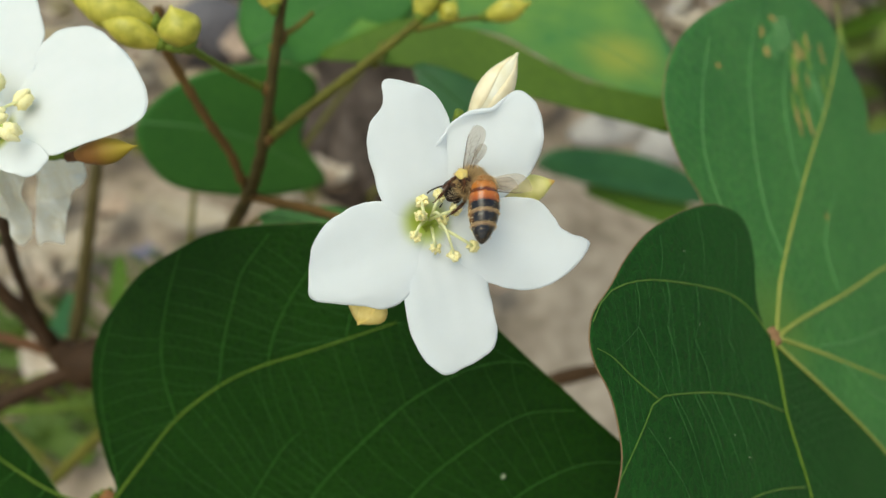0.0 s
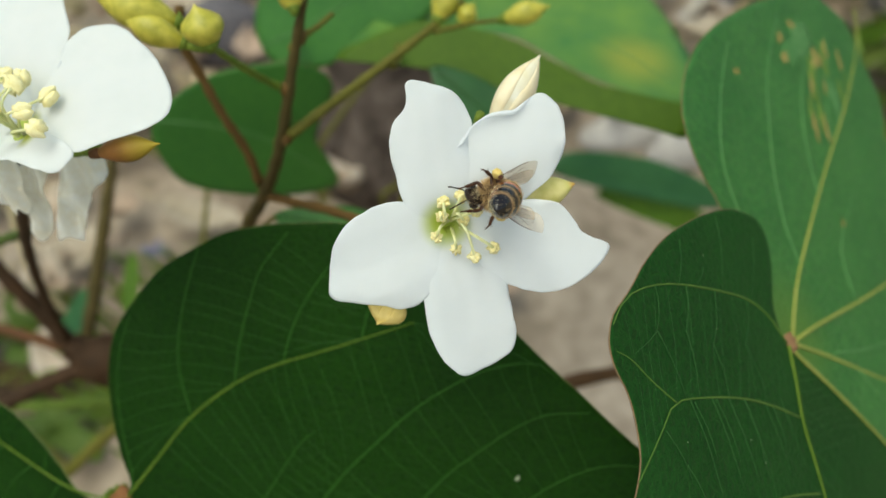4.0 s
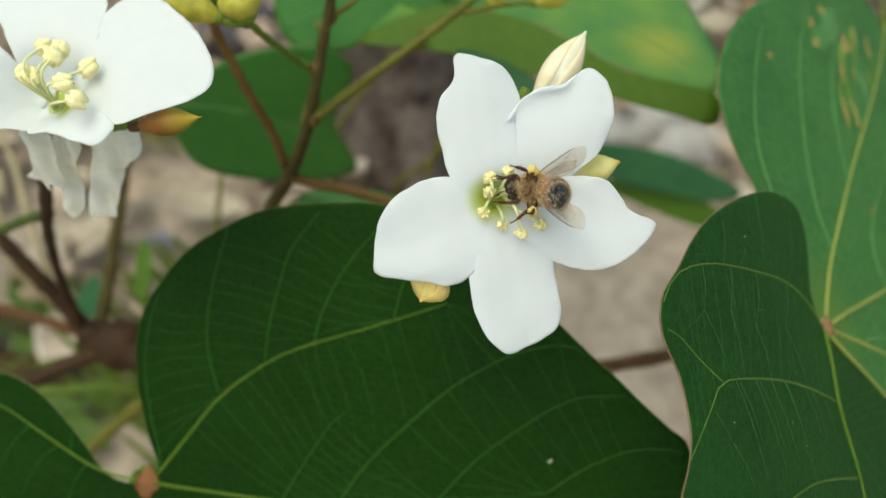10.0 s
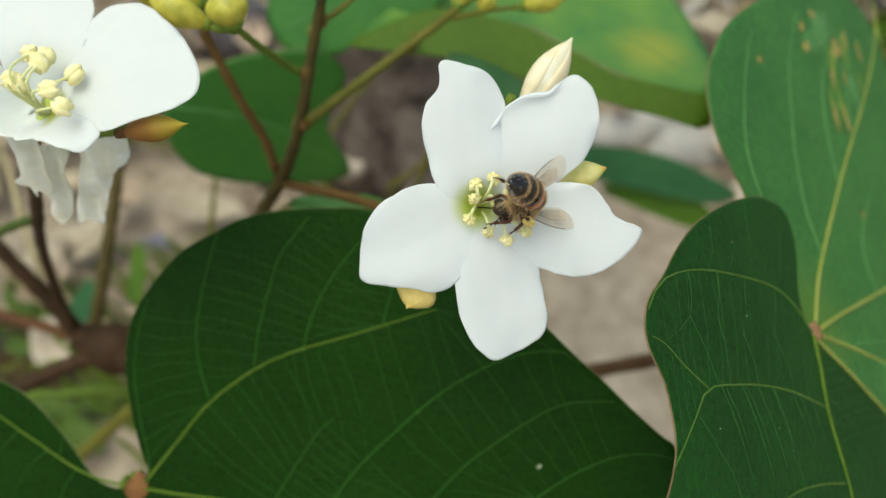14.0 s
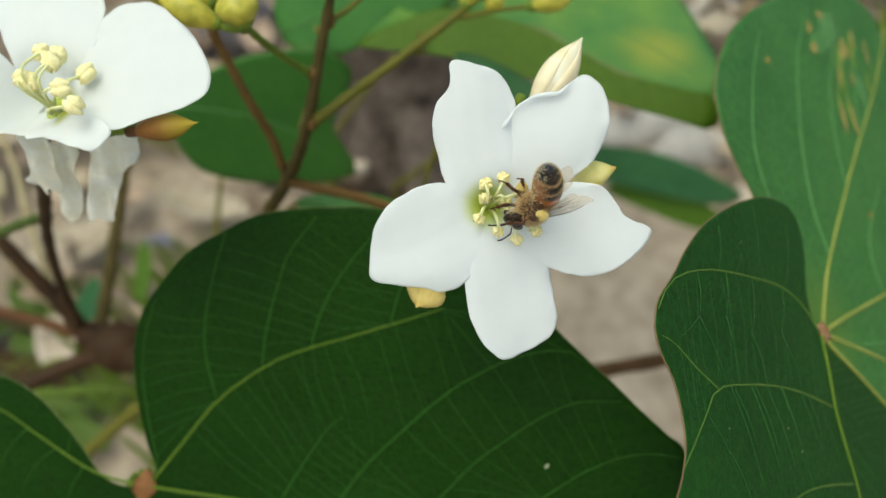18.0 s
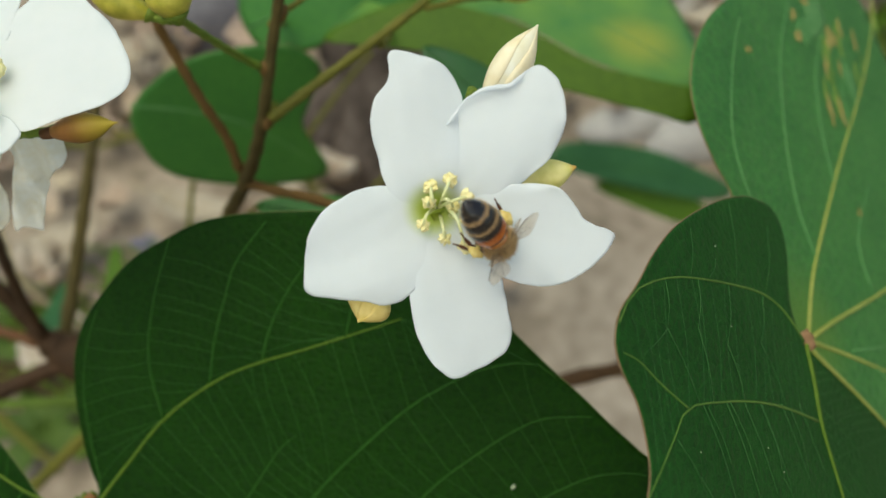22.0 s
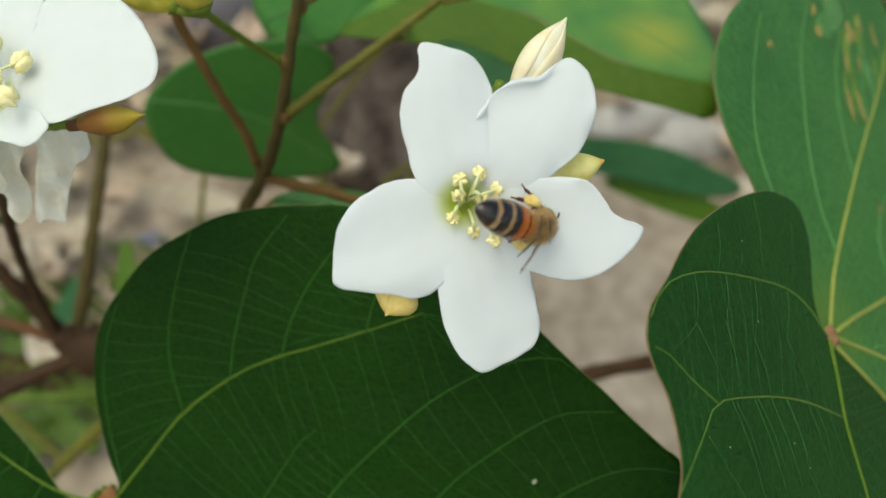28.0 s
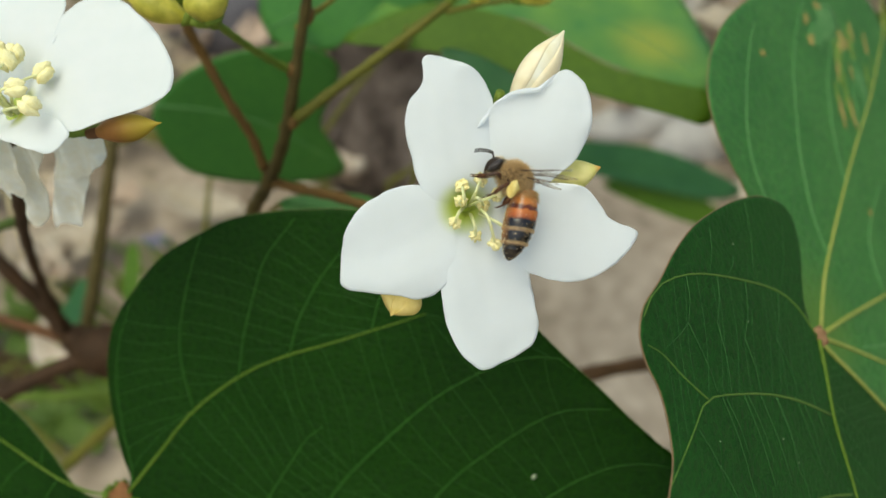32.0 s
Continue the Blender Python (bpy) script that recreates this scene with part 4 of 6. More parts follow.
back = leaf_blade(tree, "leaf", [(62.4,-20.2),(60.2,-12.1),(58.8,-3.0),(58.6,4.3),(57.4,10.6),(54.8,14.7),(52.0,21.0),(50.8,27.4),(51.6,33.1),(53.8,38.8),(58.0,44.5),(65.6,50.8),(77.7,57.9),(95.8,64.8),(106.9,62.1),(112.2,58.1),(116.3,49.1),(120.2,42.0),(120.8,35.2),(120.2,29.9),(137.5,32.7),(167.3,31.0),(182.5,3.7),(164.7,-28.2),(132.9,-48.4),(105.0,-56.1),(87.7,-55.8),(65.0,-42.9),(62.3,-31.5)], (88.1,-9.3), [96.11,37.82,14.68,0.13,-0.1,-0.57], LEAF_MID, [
    (1, [(72.6,-16.3),(75.8,-6.6),(80.9,2.4),(88.1,13.7),(96.7,26.2),(106.3,40.4),(114.2,55.7),(115.5,65.7)]),
    (1.05, [(72.8,-16.1),(81.1,-13.5),(96.0,-9.9),(117.9,-3.9),(147.1,1.7)]),
    (1, [(72.8,-16.3),(81.5,-19.2),(92.0,-23.1),(110.6,-30.2)]),
    (0.45, [(85.3,-19.3),(100.1,-19.5),(121.4,-16.1)]),
    (0.55, [(79.5,-3.3),(75.2,8.1),(74.5,22.4),(75.9,36.4),(79.2,47.6),(83.3,56.2)]),
    (0.55, [(64.1,4.4),(60.5,15.2),(59.9,24.2),(61.9,35.0),(65.6,45.7)]),
    (0.55, [(88.1,13.7),(86.7,25.0),(87.4,37.1),(92.3,49.2)]),
    (0.35, [(96.7,26.2),(96.9,38.7),(101.0,52.6)]),
    (0.55, [(96.0,-9.9),(93.2,1.4),(101.4,14.5)]),
    (0.55, [(92.0,-23.1),(100.7,-31.2),(113.2,-36.5)]),
], (VEIN_TAN, VEIN_PALE, VEIN_PALE), 30, 200, label="green leaf lobe with brown blemishes")
leaf_blade(tree, "leaf", [(-28.9,26.4),(-35.2,23.5),(-46.6,22.0),(-57.7,21.8),(-71.7,23.3),(-79.7,26.3),(-83.4,32.4),(-84.3,39.4),(-81.0,44.6),(-72.9,50.5),(-60.4,55.8),(-47.1,58.3),(-35.7,58.9),(-29.5,56.2),(-27.4,52.7),(-31.7,45.3),(-35.1,39.0),(-31.9,33.2)], (-55.5,40.9), [288.12,8.81,-46.71,0.0,0.0,0.0], LEAF_FAR, [
    (0.8, [(-83.1,43.1),(-67.0,42.1),(-50.8,38.7),(-28.9,26.4)]),
], (VEIN_PALE, VEIN_FAINT, VEIN_FAINT), 10, 60)
leaf_blade(tree, "leaf", [(-51.3,74.2),(-50.5,67.7),(-46.6,61.7),(-38.5,58.3),(-27.8,59.1),(-20.7,63.7),(-7.2,65.7),(2.6,71.0),(5.7,81.1),(-13.5,93.4),(-33.7,94.3),(-46.3,86.4)], (-27.3,76.8), [234.76,-14.87,-10.91,0.0,0.0,0.0], LEAF_FAR, [
    (0.8, [(-49.1,65.9),(-30.9,72.4),(-10.4,81.2)]),
], (VEIN_PALE, VEIN_FAINT, VEIN_FAINT), 10, 60)
far_c = leaf_blade(tree, "leaf", [(-22.5,57.9),(-13.5,64.9),(-0.7,68.4),(12.6,67.9),(27.3,64.6),(36.5,58.2),(48.2,50.2),(61.5,44.9),(74.9,42.3),(79.5,51.7),(78.0,65.3),(74.1,80.4),(63.8,100.8),(37.6,107.6),(12.1,97.3),(-4.1,80.9)], (33.4,73.5), [166.19,5.84,41.75,0.0,0.0,0.0], LEAF_BRIGHT, [
    (0.9, [(-13.4,62.4),(11.0,71.2),(36.6,71.3),(60.0,59.2),(75.4,43.8)]),
    (0.6, [(29.8,72.1),(49.6,86.5),(61.2,97.9)]),
], (VEIN_PALE, VEIN_PALE, VEIN_FAINT), 12, 70, label="bright green leaf with yellow patches and a folded rim")
# Underside of the fold: olive hue, darkened in the colour for its shade.
leaf_blade(far_c, "folded_rim", [(-23.9,56.1),(-14.6,61.4),(-0.6,65.6),(11.6,63.7),(25.2,59.4),(34.2,54.3),(46.0,47.5),(59.0,42.5),(71.7,39.8),(71.0,31.5),(61.8,34.0),(47.3,38.4),(32.6,42.9),(17.7,47.6),(2.5,52.0),(-13.0,54.3)], (23.7,52.6), [206.57,-4.92,1.98,0.0,0.0,0.0], LEAF_OLIVE, [], (VEIN_PALE, VEIN_PALE, VEIN_FAINT), 10, 70, margin=False)
weed_tall = thing("weed", bush(182, 30, 440) * Vector((1, 1, 0)), "tall weed with narrow soft green leaves", "weed", "weeds")
bm = bmesh.new()
tube(bm, [weed_tall.location + Vector((0, 0, -0.01)), weed_tall.location.lerp(bush(172, 26, 428), 0.5) + Vector((0.004, 0, 0)), bush(172, 26, 428)], [0.002, 0.0017, 0.0012], 8)
finish("stem", bm, STEM["darkgreen"], weed_tall)
for mat, rim, mid, k in (
    (LEAF_SOFT, [(64,48),(76,57),(104,57),(130,53),(154,44),(176,32),(160,26),(136,29),(110,34),(84,40)], (118,43), [405,12,0,0,0,0]),
    (LEAF_OLIVE, [(92,34),(110,38),(136,32),(158,24),(172,12),(150,12),(124,20)], (132,25), [425,8,-10,0,0,0]),
):
    leaf_blade(weed_tall, "leaf", rim, mid, k, mat, [(0.8, [rim[0], mid, rim[len(rim) // 2]])], (VEIN_FAINT, VEIN_FAINT, VEIN_FAINT), 8, 50, margin=False)
leaf_blade(tree, "leaf", [(-36.1,11.6),(-30.1,13.5),(-23.1,13.9),(-14.6,12.8),(-8.9,8.5),(-14.2,2.9),(-25.1,2.9),(-32.2,7.0)], (-22.7,8.5), [184.71,2.64,28.12,0.0,0.0,0.0], LEAF_FAR, [
    (0.5, [(-35.4,11.6),(-22.8,9.2),(-11.6,7.1)]),
], (VEIN_FAINT, VEIN_FAINT, VEIN_FAINT), 8, 50)
leaf_blade(tree, "leaf", [(3.0,49.9),(12.5,48.3),(21.2,43.7),(27.7,38.5),(25.2,30.2),(16.4,27.0),(9.3,32.0),(5.1,41.6)], (14.5,38.1), [182.51,7.62,13.06,0.0,0.0,0.0], LEAF_SOFT, [
    (0.5, [(3.8,49.2),(13.8,40.4),(23.7,30.9)]),
], (VEIN_FAINT, VEIN_FAINT, VEIN_FAINT), 8, 50)
leaf_blade(tree, "leaf", [(-153.7,-27.9),(-150.5,-17.6),(-145.8,-11.7),(-140.9,-18.5),(-141.1,-27.4),(-146.5,-30.3)], (-147.6,-22.1), [269.08,-20.79,26.73,0.0,0.0,0.0], LEAF_SOFT, [
    (0.4, [(-152.7,-29.0),(-145.7,-14.0)]),
], (VEIN_FAINT, VEIN_FAINT, VEIN_FAINT), 8, 40, margin=False)
leaf_blade(tree, "leaf", [(-121.2,-18.7),(-124.1,-5.5),(-123.2,3.0),(-118.9,-0.9),(-115.7,-12.1),(-116.7,-20.8)], (-120.1,-8.9), [281.36,-13.46,30.33,0.0,0.0,0.0], LEAF_OLIVE, [
    (0.4, [(-120.0,-18.7),(-120.7,0.2)]),
], (VEIN_FAINT, VEIN_FAINT, VEIN_FAINT), 8, 40, margin=False)
SCORCH = material("leaf_scorch", (0.14, 0.16, 0.04), (0.34, 0.26, 0.085), 0.7, 0.8, 4, 0.4, 0.8)
PALE = material("leaf_pale_patch", (0.055, 0.165, 0.045), (0.10, 0.22, 0.075), 0.7, 1.5, 5, 0.3, 0.8)
YELLOW = material("leaf_yellowing", (0.07, 0.17, 0.030), (0.17, 0.24, 0.04), 0.6, 1.5, 4, 0.3, 0.8)
srng = random.Random(5)
for stain, x, y, a, b, lean in [(PALE,88.9,49.6,5.2,5.8,0.3),(SCORCH,95.4,47.3,2.5,3.5,0.3),(YELLOW,92.9,42.5,1.8,5.8,0.1),(SCORCH,92.0,40.4,1.0,3.5,0.1),(YELLOW,93.8,33.4,1.5,7.5,-0.1),(SCORCH,91.0,29.8,1.0,3.5,-0.2),(SCORCH,95.0,29.4,0.8,4.2,-0.2),(YELLOW,115.6,55.1,1.4,3.8,-0.2),(YELLOW,106.3,43.3,0.6,2.5,0),(SCORCH,82.5,50.3,1.2,1.5,0),(SCORCH,83.5,45.3,1.4,1.5,0),(SCORCH,87.0,54.5,1.8,0.9,0),(SCORCH,67.0,39.0,0.9,0.8,0),(SCORCH,95.7,7.7,0.9,1.0,0),(YELLOW,98.6,47.0,1.2,6.5,-0.1),(SCORCH,99.4,50.5,0.9,3.2,-0.1),(YELLOW,103.5,40.0,0.7,5.0,-0.1),(SCORCH,104.6,48.5,0.8,3.0,-0.15),(PALE,100.5,37.5,1.8,6.5,-0.1),(YELLOW,90.2,34.5,0.7,3.6,0),(SCORCH,97.0,40.5,0.6,2.4,0)]:
    bm = bmesh.new()
    depth = slope([96.11,37.82,14.68,0.13,-0.1,-0.57])
    rim = []
    for k in range(14):
        w = 2 * math.pi * k / 14
        q = srng.uniform(0.45, 1.2)
        rim.append((x + a * q * math.cos(w) + lean * b * q * math.sin(w), y + b * q * math.sin(w)))
    sheet(bm, rim, (x, y), lambda u, v: depth(u, v) - (0.22 if stain is PALE else 0.26 if stain is YELLOW else 0.3), 28, 4)
    finish("blemish", bm, stain, back, thick=0.06)
for k, spot, wide, tone in (([139.45,-8.81,-3.48,-0.86,-0.64,-0.59], (-58.3,-46.9), 1.5, NODE_DARK), ([73.04,50.75,15.74,-0.04,0.71,-0.9], (67.2,-15.2), 1.0, NODE_RED)):
    bm = bmesh.new()
    at = bush(*spot, slope(k)(*spot) - 0.3)
    blob(bm, at, RISE + RIGHT * 0.15, 0.0046 * (0.6 + 0.4 * wide), 0.0030 * wide, 16, 12)
    for v in bm.verts:
        v.co += (v.co - at) * noise.noise(v.co * 900) * 0.45
        v.co -= AWAY * (v.co - at).dot(AWAY) * 0.8
    finish("leaf_node", bm, tone, tree)


# ---- flowers ----
def flower(label, outlines, throat, throat_deep, k, dip, spread, mat, anthers, wander, plump=1.0):
    base = slope(k)

    def depth(x, y):
        pit = math.exp(-((x - throat_deep[0]) ** 2 + (y - throat_deep[1]) ** 2) / 3.2)
        return base(x, y) + dip * math.exp(-((x - throat[0]) ** 2 + (y - throat[1]) ** 2) / spread) + 1.0 * pit

    bm = bmesh.new()
    deep = bush(*throat_deep)
    blob(bm, deep + AWAY * 0.0035, -AWAY, 0.006, 0.006, 16, 8)
    body = finish("flower", bm, RECEPTACLE, tree, label=label)
    ring = [(throat[0] + 4.6 * math.cos(a), throat[1] + 4.6 * math.sin(a)) for a in (k * 0.5236 for k in range(12))]
    finish("corolla_tube", sheet(bmesh.new(), ring, throat, lambda x, y: depth(x, y) + 0.9, 48, 10, 0.0), mat, body, thick=0.18)
    for i, outline in enumerate(outlines):
        outline = [(x + 0.14 * noise.noise(Vector((x / 1.6, y / 1.6, i))), y + 0.14 * noise.noise(Vector((x / 1.6, y / 1.6, 9 + i)))) for x, y in curve(outline, 64, closed=True)]
        mid = np.mean(np.array(outline), axis=0)
        far = max(math.hypot(x - throat[0], y - throat[1]) for x, y in outline)
        way = math.atan2(mid[1] - throat[1], mid[0] - throat[0])
        layer = (0.0, 0.12, 0.04, 0.12, 0.08)[i % 5]

        def bend(s, x, y):
            r = math.hypot(x - throat[0], y - throat[1])
            across = math.sin(math.atan2(y - throat[1], x - throat[0]) - way) * r
            groove = (0.014 + 0.016 * math.exp(-((r - 7) / 3.5) ** 2)) * math.cos(across * 2.2 + 0.6 * math.sin(r * 0.5)) * min(r / 5, 1)
            free = min(max((r - 6) / 7, 0), 1)
            near = min(max((14 - r) / 4, 0), 1)
            ruffle = free * s ** 6 * 0.7 * noise.noise(Vector((x / 3.2, y / 3.2, 1.7 + i)))
            return layer * min(r / 5, 1) + 0.25 * free * (s ** 4) + ruffle + groove - 0.35 * free * math.cos(across * 0.5 + i) + 0.3 * near * s ** 6

        finish("petal", sheet(bmesh.new(), outline, (mid[0], mid[1]), depth, 110, 20, wander, 6.0, bend), mat, body, thick=0.09)
    r = random.Random(7)
    for x, y, d in anthers:
        tip = bush(x, y, d)
        start = deep + Vector((r.uniform(-1, 1), r.uniform(-1, 1), r.uniform(-1, 1))) * 0.0008
        out = (RIGHT * (x - throat_deep[0]) + RISE * (y - throat_deep[1])) / 1000
        line = [start, start - AWAY * 0.004 + out * 0.2, start - AWAY * 0.008 + out * 0.55, tip]
        line = [Vector(p) for p in curve(line, 14)]
        bm = bmesh.new()
        tube(bm, line, [0.00027 - 0.00008 * i / 13 for i in range(14)], 8)
        stalk = finish("filament", bm, FILAMENT, body)
        bm = bmesh.new()
        turn = r.uniform(0, 3.1)
        side = RIGHT * math.cos(turn) + RISE * math.sin(turn)
        if plump > 1.2:
            for q in (-1, 1):
                blob(bm, tip + side.cross(AWAY) * 0.00045 * q, side - AWAY * 0.2, r.uniform(0.0026, 0.0034), 0.0018, 10, 8)
        if plump < 1.2:
            # two swollen halves, split open and ragged with pollen
            for q in (-1, 1):
                blob(bm, tip + side.cross(AWAY) * 0.00030 * q, side - AWAY * 0.25, r.uniform(0.0014, 0.0019), 0.0009, 12, 10)
            for q in range(7):
                turn2 = r.uniform(0, 6.28)
                spoke = RIGHT * math.cos(turn2) + RISE * math.sin(turn2)
                blob(bm, tip + spoke * r.uniform(0.0003, 0.0007) - AWAY * r.uniform(0, 0.0003), spoke - AWAY * 0.4, r.uniform(0.0005, 0.0008), 0.0004, 7, 5)
        for v in bm.verts:
            v.co += Vector((noise.noise(v.co * 2500), noise.noise(v.co * 2500 + Vector((5, 0, 0))), noise.noise(v.co * 2500 + Vector((0, 5, 0))))) * 0.00034
        finish("anther", bm, ANTHER if plump < 1.2 else ANTHER_GOLD, body)
    return body


main = flower("open white five-petalled flower with a green throat", [
    [(5.9,5.5),(3.7,5.8),(1.2,6.9),(-0.0,8.9),(-0.9,12.2),(-1.6,15.2),(-1.6,17.8),(-0.9,19.8),(0.3,21.2),(0.7,22.8),(0.5,24.5),(1.4,25.1),(3.8,24.8),(6.3,24.0),(8.3,22.4),(9.4,20.2),(9.6,18.7),(9.2,16.9),(9.4,13.9),(9.8,10.2),(8.8,7.1)],
    [(6.6,5.9),(6.6,10.2),(7.2,14.6),(8.3,17.2),(9.7,19.3),(11.9,20.5),(15.3,21.0),(17.1,22.5),(18.9,23.7),(20.7,22.9),(22.0,20.8),(22.5,18.2),(22.2,15.4),(20.7,12.5),(18.4,10.3),(16.0,8.6),(12.2,7.0),(8.9,5.7)],
    [(6.7,5.4),(9.2,7.2),(12.5,8.3),(16.7,9.1),(20.0,9.0),(22.4,8.1),(23.9,6.3),(25.4,4.4),(28.5,3.1),(29.1,2.2),(27.4,-0.3),(24.9,-2.3),(22.1,-3.6),(19.3,-3.9),(16.1,-3.2),(13.0,-1.9),(9.9,0.9),(7.7,3.4)],
    [(6.6,4.9),(9.6,2.9),(12.6,0.7),(14.2,-1.6),(14.9,-5.0),(15.7,-9.0),(15.6,-11.0),(14.5,-12.7),(11.9,-14.3),(8.6,-15.7),(6.6,-14.5),(5.0,-12.7),(3.6,-9.7),(2.9,-5.7),(2.6,-1.9),(3.3,1.3),(4.9,3.7)],
    [(5.9,5.1),(3.5,7.6),(1.2,8.6),(-0.8,8.9),(-3.7,8.2),(-6.8,6.5),(-8.8,4.3),(-9.8,1.6),(-10.2,-1.5),(-10.2,-3.8),(-9.4,-4.6),(-6.5,-5.1),(-3.0,-5.5),(-0.3,-6.0),(2.2,-5.2),(4.2,-3.0),(5.7,0.1),(6.5,2.9)],
], (6.3,5.6), (6.5,6.3,110.0), [104.55,4.51,-5.48,0.0,0.0,0.0], 1.7, 11, PETAL, [(5.6,8.7,104.2),(5.4,6.7,103.0),(8.0,9.5,103.6),(4.6,3.9,103.4),(7.3,2.3,104.2),(9.8,1.2,103.9),(12.5,2.4,104.0),(10.1,7.4,103.2),(8.4,6.2,104.6)], 0.25)
left = flower("open white flower seen from its side with yellow stamens", [
    [(-61.5,22.9),(-55.9,26.4),(-53.8,30.6),(-52.3,34.9),(-50.0,37.0),(-46.8,37.5),(-44.2,37.2),(-40.9,34.9),(-37.2,31.4),(-34.7,27.8),(-33.6,25.0),(-33.6,22.5),(-35.1,20.7),(-38.7,19.1),(-42.7,17.9),(-47.1,16.6),(-51.9,18.2)],
    [(-62.9,23.5),(-66.1,25.8),(-68.0,30.6),(-71.7,37.6),(-75.0,45.2),(-71.4,50.5),(-64.4,51.1),(-57.2,46.1),(-52.6,37.4),(-52.5,34.4),(-53.4,28.7),(-58.3,23.9)],
    [(-63.8,23.0),(-65.2,19.8),(-66.6,17.8),(-70.5,17.6),(-76.7,22.2),(-80.9,29.0),(-78.6,33.9),(-72.3,32.5),(-67.0,28.1)],
    [(-64.4,21.0),(-56.3,20.6),(-50.3,19.0),(-47.1,16.6),(-47.8,15.1),(-48.7,14.1),(-49.9,13.6),(-52.6,14.2),(-58.4,16.0),(-62.4,16.4)],
    [(-64.2,21.5),(-62.3,16.9),(-66.2,17.1),(-69.0,15.8),(-73.2,16.6),(-72.4,18.9),(-67.9,20.4)],
], (-63.2,22.6), (-59.2,20.9,116.7), [92.4,-8.43,22.18,0.0,0.0,0.0], 9, 40, PETAL_LEFT, [(-60.0,29.0,113.9),(-56.8,28.3,112.5),(-51.7,25.0,110.2),(-54.3,22.5,108.0),(-51.8,19.9,107.0),(-61.8,24.7,111.8),(-57.1,26.8,110.9),(-59.7,23.7,110.0)], 0.3, 1.5)
for line, rr in (([(10.0,19.3,103.3),(11.9,20.4,103.4),(13.8,20.8,103.5),(15.4,21.0,103.6),(16.6,22.0,103.6),(17.7,23.0,103.6)], 0.00035), ([(7.6,16.2,103.6),(8.1,16.7,103.5),(8.6,17.4,103.5),(9.2,18.1,103.4)], 0.0003)):
    bm = bmesh.new()
    pts = [bush(x, y, d - 0.1) for x, y, d in curve(line, 20)]
    tube(bm, pts, [rr * (0.15 + 0.85 * math.sin(math.pi * i / 19)) for i in range(20)], 10)
    finish("curled_rim", bm, PETAL, main)
for outline in [
    [(-67.9,17.7,126.0),(-64.6,17.7,126.0),(-63.8,14.0,126.0),(-63.6,11.0,126.0),(-64.2,8.9,126.0),(-65.5,9.7,126.0),(-66.3,8.8,126.0),(-67.2,10.3,126.0),(-69.4,11.0,126.0),(-68.1,12.5,126.0),(-67.5,14.8,126.0)],
    [(-65.6,17.3,131.0),(-61.5,17.3,131.0),(-61.9,12.6,131.0),(-62.7,8.8,131.0),(-63.3,6.1,131.0),(-64.4,4.5,131.0),(-65.8,5.1,131.0),(-66.4,7.8,131.0),(-66.0,11.7,131.0),(-66.2,14.6,131.0)],
    [(-59.9,18.3,130.0),(-54.8,19.4,130.0),(-51.1,19.4,130.0),(-50.9,16.6,130.0),(-51.7,13.9,130.0),(-53.8,14.3,130.0),(-54.4,12.7,130.0),(-55.4,10.1,130.0),(-56.3,7.8,130.0),(-57.4,6.2,130.0),(-57.8,4.6,130.0),(-59.9,5.1,130.0),(-61.8,4.5,130.0),(-61.3,7.6,130.0),(-60.1,10.6,130.0),(-59.7,14.5,130.0)],
]:
    mid = np.mean(np.array(outline), axis=0)
    finish("wilted_petal", sheet(bmesh.new(), [p[:2] for p in outline], (mid[0], mid[1]), lambda x, y: mid[2] - 0.55 * (y - mid[1]) + 0.9 * math.sin(x * 1.3 + y * 0.25) + 0.5 * math.sin(y * 0.9), 90, 14, 1.6, 3.0), PETAL_WILTED, left, thick=0.2)

